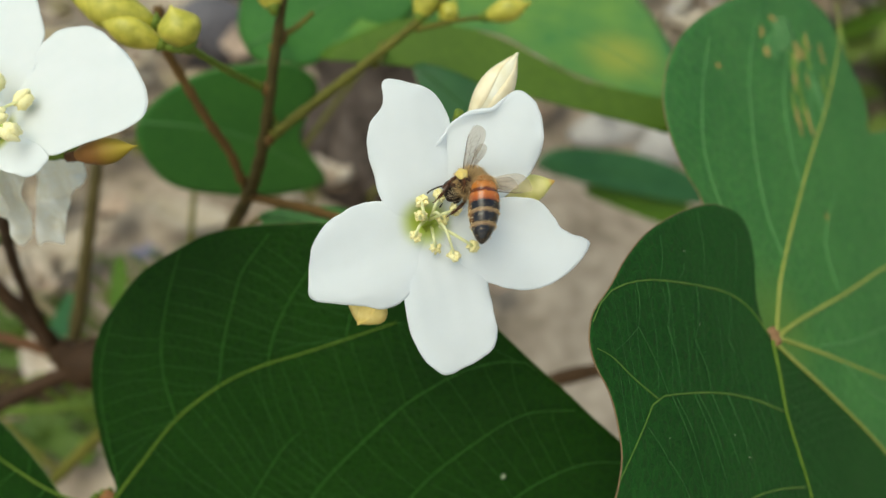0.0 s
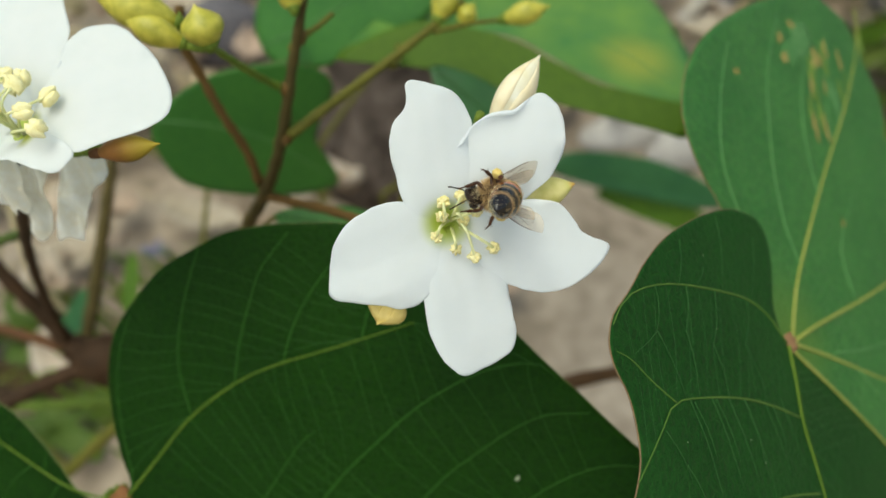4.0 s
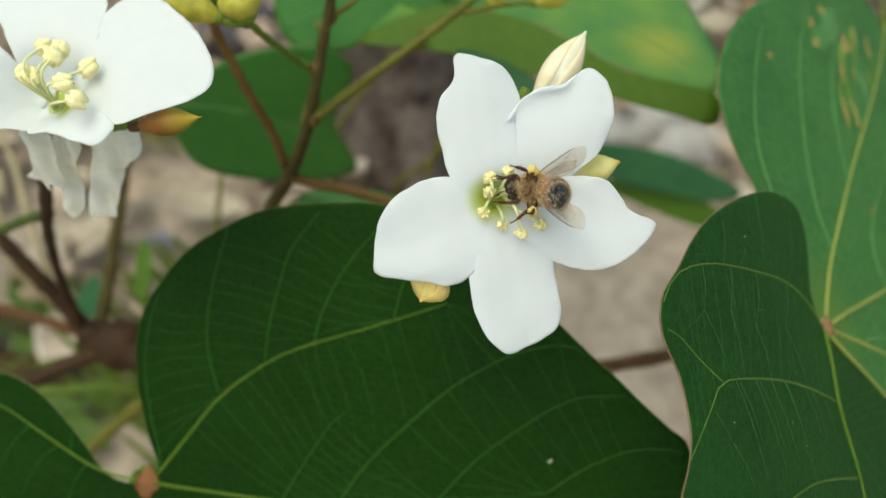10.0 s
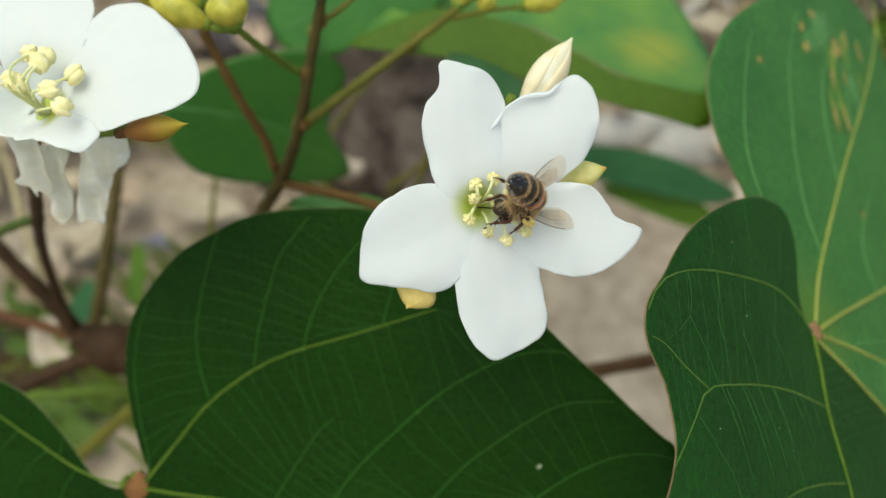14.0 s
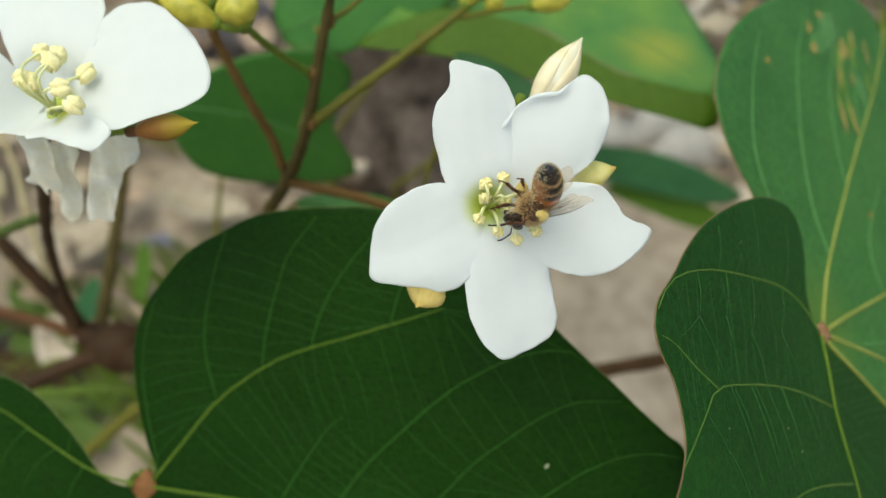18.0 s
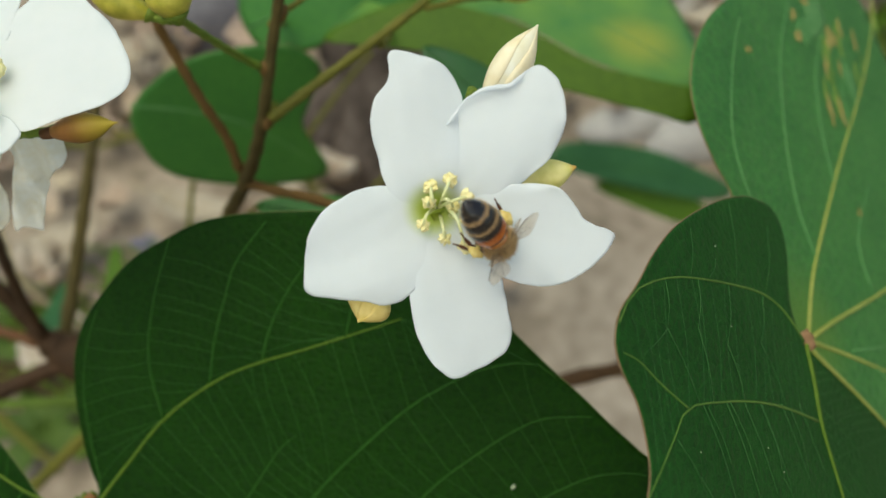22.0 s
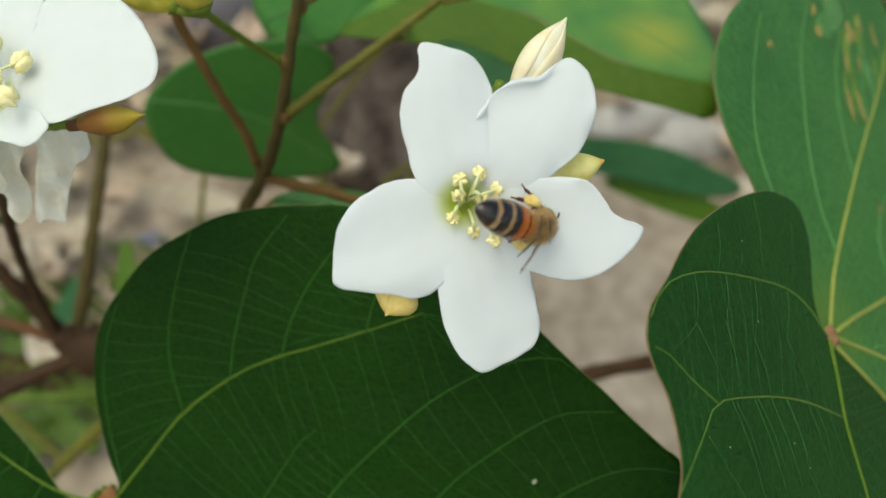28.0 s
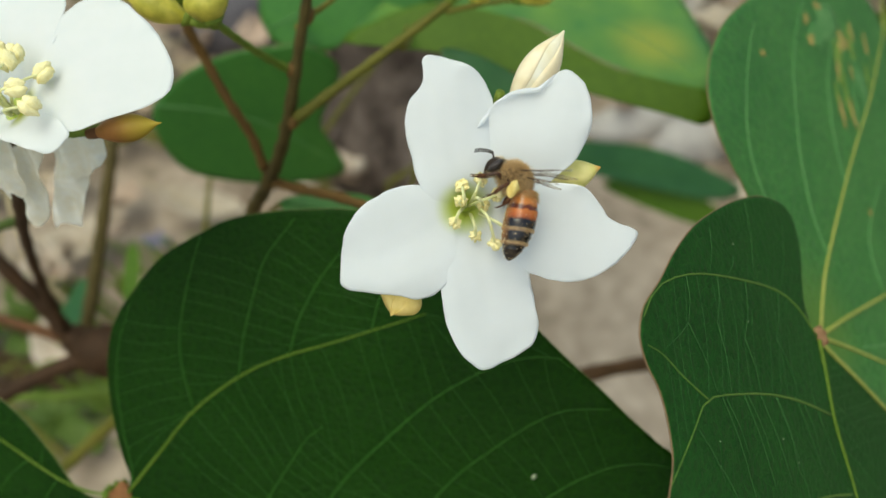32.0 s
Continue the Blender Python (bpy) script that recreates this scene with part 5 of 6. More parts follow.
for kind, a, b, r in [
    ('white_yellow', (12.7,19.4,113.5), (19.9,30.5,110.5), 2.6),
    ('yellow', (17.0,9.4,112.5), (24.8,11.7,110.5), 2.2),
    ('cream', (-1.3,-4.0,111.0), (-4.0,-8.4,108.0), 2.9),
    ('red_brown', (-45.7,16.9,112.0), (-35.4,18.0,110.0), 2),
    ('yellow_green', (-33.4,36.7,128.0), (-34.9,42.8,124.0), 3.6),
    ('yellow_green', (-37.9,37.9,130.0), (-48.3,41.8,127.0), 2.6),
    ('yellow_green', (-39.2,41.6,131.0), (-53.5,45.9,127.0), 3.5),
    ('yellow_green', (4.6,54.0,172.0), (8.4,63.5,172.0), 3),
    ('yellow_green', (19.3,55.0,174.0), (30.5,57.6,172.0), 2.8),
    ('yellow_green', (9.7,53.9,174.0), (13.4,58.4,172.0), 2.4),
    ('yellow_green', (-23.4,49.8,150.0), (-24.7,55.3,150.0), 2.6),
]:
    a, b = bush(*a), bush(*b)
    bm = bmesh.new()
    blob(bm, (a + b) / 2, b - a, (b - a).length, 2 * r / 1000, 20, 16, 1.0, {"white_yellow": 0.55, "yellow": 0.45}.get(kind, 0.9))
    body_way = (b - a).normalized()
    bud = finish("bud", bm, BUD[kind], tree, label=kind.replace("_", " ") + " closed flower bud")
    bm = bmesh.new()
    w = (b - a).normalized()
    tube(bm, [a - w * 0.0008, a + w * 0.0002, a + w * 0.0010], [0.0007, r * 0.0004, r * (0.0004 if kind in ("white_yellow", "red_brown") else 0.0006)], 12)
    if kind in ("white_yellow", "cream"):
        # three yellow sepals clasp the white petals
        s0 = body_way.orthogonal().normalized()
        u0 = body_way.cross(s0)
        for q in range(3):
            sb = bmesh.new()
            rows = []
            for i in range(13):
                t = 0.04 + 0.90 * i / 12
                rr = r / 1000 * math.sin(math.pi * t) ** (0.62 + (0.5 if kind == "white_yellow" else 0.81) * t) * 1.02
                half = 0.85 * math.sin(math.pi * (0.2 + 0.75 * t)) + 0.05
                row = []
                for j in range(7):
                    w2 = q * 2.094 + 0.5 + half * (j / 3 - 1)
                    row.append(sb.verts.new(a.lerp(b, t) + (s0 * math.cos(w2) + u0 * math.sin(w2)) * rr))
                rows.append(row)
            for p0, p1 in zip(rows, rows[1:]):
                for j in range(6):
                    sb.faces.new((p0[j], p0[j + 1], p1[j + 1], p1[j]))
            finish("sepal", sb, BUD["cream"] if kind == "cream" else SEPAL, bud, thick=0.12)
    finish("calyx", bm, STEM["green"] if kind != "red_brown" else STEM["redbrown"], bud)


# ---- bee ----
def banded(name, stops, under):
    """Bands along the abdomen, from the waist (0) to the tip (1), over a plain brownish belly."""
    m = bpy.data.materials.new(name)
    m.use_nodes = True
    n, l = m.node_tree.nodes, m.node_tree.links
    b = n["Principled BSDF"]
    co, sep, span, ramp, nz, ad = (n.new(k) for k in ("ShaderNodeTexCoord", "ShaderNodeSeparateXYZ", "ShaderNodeMapRange", "ShaderNodeValToRGB", "ShaderNodeTexNoise", "ShaderNodeMath"))
    l.new(co.outputs["Object"], sep.inputs[0])
    l.new(co.outputs["Object"], nz.inputs["Vector"])
    nz.inputs["Scale"].default_value = 2200
    ad.operation = "MULTIPLY_ADD"
    l.new(nz.outputs[0], ad.inputs[0])
    ad.inputs[1].default_value = 0.0005
    l.new(sep.outputs[0], ad.inputs[2])
    l.new(ad.outputs[0], span.inputs[0])
    span.inputs[1].default_value, span.inputs[2].default_value = 0.00025, -0.00875
    span.inputs[3].default_value, span.inputs[4].default_value = 0, 1
    l.new(span.outputs[0], ramp.inputs[0])
    e = ramp.color_ramp.elements
    while len(e) > 1:
        e.remove(e[-1])
    e[0].position, e[0].color = stops[0][0], (*stops[0][1], 1)
    for at_, col in stops[1:]:
        e.new(at_).color = (*col, 1)
    belly, tail, both, mix = n.new("ShaderNodeMapRange"), n.new("ShaderNodeMapRange"), n.new("ShaderNodeMath"), n.new("ShaderNodeMix")
    l.new(sep.outputs[2], belly.inputs[0])
    belly.inputs[1].default_value, belly.inputs[2].default_value = -0.0005, -0.0016
    l.new(sep.outputs[0], tail.inputs[0])
    tail.inputs[1].default_value, tail.inputs[2].default_value = -0.0074, -0.0058
    both.operation, mix.data_type = "MULTIPLY", "RGBA"
    l.new(belly.outputs[0], both.inputs[0])
    l.new(tail.outputs[0], both.inputs[1])
    l.new(both.outputs[0], mix.inputs[0])
    l.new(ramp.outputs[0], mix.inputs[6])
    mix.inputs[7].default_value = (*under, 1)
    l.new(mix.outputs[2], b.inputs["Base Color"])
    shine = n.new("ShaderNodeMapRange")
    l.new(nz.outputs[0], shine.inputs[0])
    shine.inputs[3].default_value, shine.inputs[4].default_value = 0.12, 0.3
    l.new(shine.outputs[0], b.inputs["Roughness"])
    b.inputs["Specular IOR Level"].default_value = 0.6
    bump = n.new("ShaderNodeBump")
    bump.inputs["Strength"].default_value, bump.inputs["Distance"].default_value = 0.25, 0.0001
    l.new(nz.outputs[0], bump.inputs["Height"])
    l.new(bump.outputs[0], b.inputs["Normal"])
    return m


ORANGE, RUST, DARK, TAN = (0.46, 0.165, 0.035), (0.10, 0.022, 0.008), (0.009, 0.006, 0.006), (0.27, 0.17, 0.085)
BANDS = banded("bee_bands", [(0, ORANGE), (0.20, ORANGE), (0.235, RUST), (0.275, RUST), (0.30, (0.46, 0.13, 0.022)), (0.39, (0.32, 0.075, 0.014)), (0.43, DARK), (0.535, DARK), (0.55, TAN), (0.58, TAN), (0.60, DARK), (0.725, DARK), (0.74, TAN), (0.765, TAN), (0.785, DARK)], (0.30, 0.13, 0.045))
FUR = material("bee_fur", (0.50, 0.32, 0.14), (0.74, 0.55, 0.30), 0.9, 0.2, 1.5, 0.5, 0.2)
FUR_PALE = material("bee_fur_pale", (0.55, 0.44, 0.26), (0.74, 0.64, 0.44), 0.9, 0.2, 1.5, 0.5, 0.2)
BEE_DARK = material("bee_dark", (0.012, 0.008, 0.006), (0.035, 0.02, 0.012), 0.35, 0.3, 1.5, 0.3, 0.3)
BEE_SKIN = material("bee_skin", (0.05, 0.028, 0.014), (0.10, 0.058, 0.03), 0.5, 0.3, 1.5, 0.3, 0.3)
BEE_EYE = material("bee_eye", (0.010, 0.007, 0.006), (0.028, 0.016, 0.012), 0.18, 0.1, 1.0, 0.4, 0.06, 0.0, 0.6)
BEE_LEG = material("bee_leg", (0.020, 0.010, 0.006), (0.10, 0.038, 0.014), 0.32, 0.3, 1.5, 0.3, 0.3, 0.0, 0.4)
BEE_FOOT = material("bee_foot", (0.05, 0.018, 0.008), (0.13, 0.048, 0.018), 0.4, 0.3, 1.5, 0.3, 0.3)
POLLEN = material("pollen_yellow", (0.82, 0.58, 0.14), (0.93, 0.78, 0.34), 0.9, 0.2, 1.0, 0.8, 0.12)
DUST = material("pollen_dust", (0.80, 0.70, 0.42), (0.92, 0.86, 0.62), 0.9, 0.2, 1.0, 0.3, 0.1)
WING = bpy.data.materials.new("bee_wing")
WING.use_nodes = True
wnodes, wlinks = WING.node_tree.nodes, WING.node_tree.links
wmix, wclear = wnodes.new("ShaderNodeMixShader"), wnodes.new("ShaderNodeBsdfTransparent")
wnodes["Principled BSDF"].inputs["Base Color"].default_value = (0.50, 0.41, 0.31, 1)
wnodes["Principled BSDF"].inputs["Roughness"].default_value = 0.22
wclear.inputs[0].default_value = (0.96, 0.92, 0.86, 1)
wmix.inputs[0].default_value = 0.33
wlinks.new(wclear.outputs[0], wmix.inputs[1])
wlinks.new(wnodes["Principled BSDF"].outputs[0], wmix.inputs[2])
wlinks.new(wmix.outputs[0], wnodes["Material Output"].inputs[0])


def local(name, bm, mat, parent, label="", smooth=True):
    """A bee part: the bmesh is in metres in its parent's space."""
    bmesh.ops.recalc_face_normals(bm, faces=bm.faces)
    me = bpy.data.meshes.new(name)
    bm.to_mesh(me)
    bm.free()
    me.polygons.foreach_set("use_smooth", [smooth] * len(me.polygons))
    me.materials.append(mat)
    ob = new(name, me)
    ob.parent = parent
    return tagged(ob, label)


def mm(*p):
    return Vector(p) / 1000


def fur(bm, spots, length, r, thick=0.000022):
    """Soft hairs: thin bent three-sided spikes at (place, normal)."""
    for p, nrm in spots:
        way = (nrm + Vector((r.uniform(-0.6, 0.2), r.uniform(-0.5, 0.5), r.uniform(-0.5, 0.5)))).normalized()
        s = way.orthogonal().normalized() * thick
        u = way.cross(s.normalized()) * thick
        ln = length * r.uniform(0.55, 1.25)
        knee = p + way * ln * 0.55
        tip = p + way * ln + Vector((r.uniform(-1, 0.4), r.uniform(-1, 1), r.uniform(-1, 1))) * ln * 0.22
        low = [bm.verts.new(p + k) for k in (s, -s * 0.5 + u, -s * 0.5 - u)]
        mid = [bm.verts.new(knee + k * 0.8) for k in (s, -s * 0.5 + u, -s * 0.5 - u)]
        end = bm.verts.new(tip)
        for i in range(3):
            j = (i + 1) % 3
            bm.faces.new((low[i], low[j], mid[j], mid[i]))
            bm.faces.new((mid[i], mid[j], end))


def any_way(r):
    return Vector((r.gauss(0, 1), r.gauss(0, 1), r.gauss(0, 1))).normalized()


def grain_dust(name, spots, size, parent, r):
    """Pollen grains that cling to hairs, in one mesh."""
    bm = bmesh.new()
    for p in spots:
        k = size * r.uniform(0.6, 1.3)
        axis = any_way(r)
        side = axis.orthogonal().normalized()
        up = axis.cross(side)
        top, low = bm.verts.new(p + axis * k), bm.verts.new(p - axis * k)
        belt = [bm.verts.new(p + (side * math.cos(a) + up * math.sin(a)) * k) for a in (0, 1.257, 2.513, 3.77, 5.027)]
        for i in range(5):
            bm.faces.new((top, belt[i], belt[(i + 1) % 5]))
            bm.faces.new((low, belt[(i + 1) % 5], belt[i]))
    return tagged(local(name, bm, DUST, parent), kind="stuff")


bee = thing("honey_bee", bush(0, 0, 100), "brown honey bee with banded abdomen and yellow pollen loads", "bee")
hair = random.Random(11)
# waist at the origin, head towards +x, back towards +z
bm = bmesh.new()
blob(bm, mm(2.0, 0, 0.1), (1, 0, 0), 0.0041, 0.0036, 20, 14)
thorax = local("thorax", bm, BEE_SKIN, bee)
bm = bmesh.new()
spots = []
for i in range(6000):
    v = any_way(hair)
    if v.z < -0.35 and hair.random() < 0.55:
        continue
    spots.append((mm(2.0 + 1.95 * v.x, 1.72 * v.y, 0.1 + 1.72 * v.z), v))
fur(bm, spots, 0.00085, hair)
local("thorax_fur", bm, FUR, thorax, "soft golden-brown fur")
grain_dust("thorax_pollen", [mm(2.0 + 2.2 * v.x, 1.95 * v.y, 0.1 + 1.95 * v.z) for v in (any_way(hair) for _ in range(150)) if v.z < 0.3], 0.000055, thorax, hair)
bm = bmesh.new()
blob(bm, mm(4.7, 0, -0.45), (0.35, 0, -1), 0.0031, 0.0029, 18, 12, 0.62)
head = local("head", bm, BEE_DARK, bee)
bm = bmesh.new()
spots = []
for i in range(900):
    v = any_way(hair)
    spots.append((mm(4.7 + 0.85 * v.x, 1.05 * v.y, -0.35 + 1.25 * v.z), v))
fur(bm, spots, 0.00045, hair)
local("head_fur", bm, FUR_PALE, head)
for q in (-1, 1):
    bm = bmesh.new()
    blob(bm, mm(4.85, 1.15 * q, -0.35), (0.2, 0, -1), 0.0023, 0.0013, 14, 10, 0.8)
    local("eye", bm, BEE_EYE, head, "glossy dark eye")
    bm = bmesh.new()
    tube(bm, [mm(5.4, 0.35 * q, -0.1), mm(5.9, 0.65 * q, 0.45), mm(6.25, 0.85 * q, 0.65)], 0.00008, 6)
    tube(bm, [mm(6.25, 0.85 * q, 0.65), mm(6.9, 1.1 * q, 0.35), mm(7.6, 1.4 * q, -0.2), mm(8.0, 1.5 * q, -0.7)], 0.0001, 6)
    local("antenna", bm, BEE_DARK, head)


# abdomen, turning on the waist
def girth(t):
    return 2.2 * (0.62 + 0.38 * math.sin(math.pi / 2 * t / 0.40)) if t < 0.40 else 2.2 * max(1 - ((t - 0.40) / 0.60) ** 2.0, 0.0) ** 0.66


def on_abdomen(t, a, swell=1.0):
    r = girth(t) * swell
    return mm(-9.0 * t, r * math.cos(a), r * math.sin(a) * 0.92 - 1.0 * t * t)


bm = bmesh.new()
rings = []
for i in range(73):
    t = i / 72
    lap = 0.05 * (1 - ((t * 5.4 + 0.55) % 1.0))
    rings.append([bm.verts.new(on_abdomen(min(t, 0.995), 2 * math.pi * k / 32, 0.965 + lap)) for k in range(32)])
for a, b in zip(rings, rings[1:]):
    for k in range(32):
        bm.faces.new((a[k], a[(k + 1) % 32], b[(k + 1) % 32], b[k]))
bm.faces.new(rings[0])
bm.faces.new(rings[-1])
abdomen = local("abdomen", bm, BANDS, bee, "glossy orange and black banded abdomen")
bm = bmesh.new()
spots = []
for i in range(1300):
    t, a = (hair.choice((0.545, 0.735)) + hair.uniform(-0.02, 0.02) if i < 900 else hair.uniform(0.25, 0.97)), hair.uniform(0, 6.28)
    spots.append((on_abdomen(t, a, 0.99), Vector((-1.1, math.cos(a), math.sin(a)))))
fur(bm, spots, 0.00026, hair, 0.000012)
local("abdomen_fur", bm, FUR, abdomen, "pale hair bands")
bm = bmesh.new()
spots = []
for i in range(1100):
    t, a = hair.uniform(-0.02, 0.16) * hair.uniform(0.4, 1), hair.uniform(0, 6.28)
    spots.append((on_abdomen(max(t, 0), a, 0.98), Vector((-0.5, math.cos(a), math.sin(a)))))
fur(bm, spots, 0.0006, hair, 0.000018)
local("waist_fur", bm, FUR, abdomen, "golden fuzz")
dusty = []
while len(dusty) < 170:
    t, a = hair.uniform(0.15, 0.98), hair.uniform(0, 6.28)
    if math.sin(a) < hair.uniform(-0.9, 0.1) or (t > 0.80 and hair.random() < 0.05):
        dusty.append(on_abdomen(t, a, 1.03))
grain_dust("belly_pollen", dusty, 0.00006, abdomen, hair)
# wings: a fore and a hind wing on each side, each turning on its root
wings = {}
for q in (-1, 1):
    for name, root, ln, wd, sweep, lift in (("forewing", (2.4, 1.3, 1.0), 7.8, 2.7, 0.5, 0.55), ("hindwing", (1.5, 1.2, 0.8), 5.4, 1.8, 0.62, 0.46)):
        way = Vector((-sweep, q * 0.62, lift)).normalized()
        side = Vector((-0.4, -0.7 * q, 0.5))
        side = (side - way * side.dot(way)).normalized()
        flat = way.cross(side)
        bm = bmesh.new()
        grid = []
        for i in range(19):
            t = i / 18
            lead = 0.10 * math.sin(math.pi * t)
            wid = wd * (0.10 + 0.9 * math.sin(math.pi * min(t * 0.62 + 0.04, 1)) ** 1.2) * math.sqrt(max(1 - (max(t - 0.72, 0) / 0.28) ** 2, 0.03))
            grid.append([bm.verts.new(way * (ln * t / 1000) + side * ((wid * k / 6 - lead * ln * 0.3 - wid * 0.15) / 1000) + flat * (0.00009 * math.sin(t * 9 + k))) for k in range(7)])
        for u, v in zip(grid, grid[1:]):
            for k in range(6):
                bm.faces.new((u[k], u[k + 1], v[k + 1], v[k]))
        g = [[v.co.copy() for v in row] for row in grid]
        lines = [([row[0] for row in g[:16]], 0.000055 if name == "forewing" else 0.00003), ([row[1].lerp(row[0], 0.5) for row in g[:11]], 0.000022),
                 ([g[3][2], g[7][2], g[10][2], g[13][1]], 0.000026), ([g[2][3], g[6][3], g[10][4], g[14][4]], 0.000024), ([g[1][3], g[5][4], g[9][5]], 0.000022),
                 ([g[8][1], g[9][2]], 0.00002), ([g[11][1], g[12][2], g[12][4]], 0.00002), ([g[7][2], g[8][4]], 0.00002), ([g[10][2], g[10][4]], 0.00002), ([g[13][1], g[14][3], g[13][4]], 0.00002)]
        wing = local(name, bm, WING, bee, "clear brownish wing with dark veins")
        wing.location = mm(root[0], root[1] * q, root[2])
        wings[name, q] = wing
        for line, rr in lines:
            bm = bmesh.new()
            tube(bm, line, rr, 5)
            local("wing_vein", bm, BEE_LEG, wing)
# legs in jointed pieces, with pollen loads on the hind pair
for q in (-1, 1):
    for name, pts, wide, load in (
        ("foreleg", ((3.3, 0.9, -1.0), (4.0, 1.9, -0.9), (4.9, 1.7, -2.1), (5.6, 1.6, -2.7), (6.2, 1.5, -3.2)), 0.24, False),
        ("midleg", ((2.1, 1.0, -1.2), (2.2, 2.6, -1.0), (2.6, 3.2, -2.3), (2.7, 3.5, -3.2), (3.1, 3.8, -3.9)), 0.24, False),
        ("hindleg", ((1.0, 1.0, -1.1), (1.5, 2.3, -0.5), (1.0, 2.6, -2.0), (0.7, 2.5, -3.0), (1.1, 2.3, -3.9)), 0.30, True),
    ):
        joints = [mm(x, y * q, z) for x, y, z in pts]
        bm = bmesh.new()
        for k in range(2):
            a, b = joints[k], joints[k + 1]
            tube(bm, [a, a.lerp(b, 0.15), a.lerp(b, 0.55), a.lerp(b, 0.92), b], [wide * s / 1000 for s in (0.5, 0.85, 1.05, 0.9, 0.55)], 9)
        spots = [(joints[k].lerp(joints[k + 1], hair.random()) + any_way(hair) * 0.0002, any_way(hair)) for k in range(3) for _ in range(60)]
        fur(bm, spots, 0.0004, hair, 0.000014)
        leg = local(name, bm, BEE_LEG, bee)
        bm = bmesh.new()
        a, b, c = joints[2:]
        tube(bm, [a, a.lerp(b, 0.2), a.lerp(b, 0.8), b], [wide * s / 1000 for s in (0.5, 0.85, 0.8, 0.5)], 9)
        for k in range(4):
            lo, hi = b.lerp(c, k / 4), b.lerp(c, (k + 0.9) / 4)
            tube(bm, [lo, lo.lerp(hi, 0.7), hi], [0.00008, 0.00011, 0.00007], 7)
        for s in (-1, 1):
            tube(bm, [c, c + Vector((0.00022, 0.00016 * s, -0.00012))], [0.00006, 0.00002], 5)
        local("foot", bm, BEE_FOOT, leg, "reddish-brown foot")
        if load:
            bm = bmesh.new()
            blob(bm, mm(1.35, 2.75 * q, -1.15), (-0.35, 0.1 * q, -0.85), 0.0023, 0.0015, 22, 16, 0.8)
            for v in bm.verts:
                k = v.co * 1000
                v.co += Vector((noise.noise(k * 1.6), noise.noise(k * 1.6 + Vector((7, 0, 0))), noise.noise(k * 1.6 + Vector((0, 7, 0))))) * 0.00022 + Vector((noise.noise(k * 6), noise.noise(k * 6 + Vector((7, 0, 0))), 0)) * 0.00012
            local("pollen_load", bm, POLLEN, leg, "yellow pollen pellet")


LEFT_WING = [
    (0.0, (-22.8, -18.7, 6.7)),
    (0.5, (-16.7, -20.1, 15.7)),
    (1.0, (6.2, 12.1, -6.4)),
    (1.5, (-20.0, -20.1, 12.5)),
    (2.0, (-8.2, -9.9, 5.2)),
    (2.5, (8.9, 0.3, 7.1)),
    (3.0, (14.0, 10.1, 2.1)),
    (3.5, (10.6, -11.8, 21.5)),
    (5.5, (-2.7, -13.8, 15.5)),
    (6.0, (4.6, 8.2, -4.2)),
    (6.5, (-29.3, -29.2, 29.6)),
    (7.0, (-3.8, 8.7, -13.1)),
    (7.5, (-20.0, -24.0, 21.6)),
    (8.0, (7.7, -2.5, 9.1)),
    (8.5, (25.9, 34.0, -4.9)),
    (9.0, (-5.2, -8.7, 6.2)),
    (9.5, (-8.4, -15.5, 13.8)),
    (10.0, (-1.8, -10.4, 11.3)),
    (10.5, (16.5, -6.3, 19.0)),
    (11.0, (14.5, 9.5, 3.0)),
    (11.5, (12.7, -1.3, 11.5)),
    (12.0, (0.4, -6.5, 8.0)),
    (12.5, (-19.0, -35.1, 52.3)),
    (13.0, (-11.9, -28.6, 37.2)),
    (13.5, (-23.4, -33.4, 46.6)),
    (14.0, (-13.6, -22.8, 23.7)),
    (14.5, (-32.5, -31.5, 35.9)),
    (16.5, (-32.9, -33.8, 45.4)),
    (17.0, (-3.3, -20.1, 25.0)),
    (17.5, (-9.8, -22.4, 25.3)),
    (18.0, (-27.4, -35.4, 52.7)),
    (18.5, (-31.8, -32.2, 39.4)),
    (19.0, (-1.4, -13.8, 16.4)),
    (19.5, (-0.6, -11.5, 13.8)),
    (20.0, (-11.7, -0.8, -10.9)),
    (20.5, (-16.4, 2.7, -21.2)),
    (21.0, (-8.4, -16.2, 15.1)),
    (21.5, (-14.8, -24.5, 26.6)),
    (22.0, (-20.4, -25.0, 24.0)),
    (23.0, (-22.1, -28.0, 30.7)),
    (23.5, (-14.9, -22.2, 21.5)),
    (24.0, (-15.8, -20.5, 17.1)),
    (25.0, (-9.7, -18.8, 18.6)),
    (25.5, (-14.4, -19.4, 16.2)),
    (27.5, (-13.2, -16.2, 11.1)),
    (28.0, (9.6, -19.4, 30.4)),
    (28.5, (30.3, -6.1, 26.1)),
    (29.0, (-12.3, -21.2, 21.4)),
    (29.5, (-10.4, -24.7, 29.6)),
    (30.0, (-24.1, -25.5, 22.4)),
    (30.5, (-32.9, -34.4, 47.8)),
    (31.0, (-18.3, -24.6, 24.4)),
    (31.5, (33.5, -14.3, 34.2)),
    (32.0, (-5.7, -4.8, 0.4)),
]
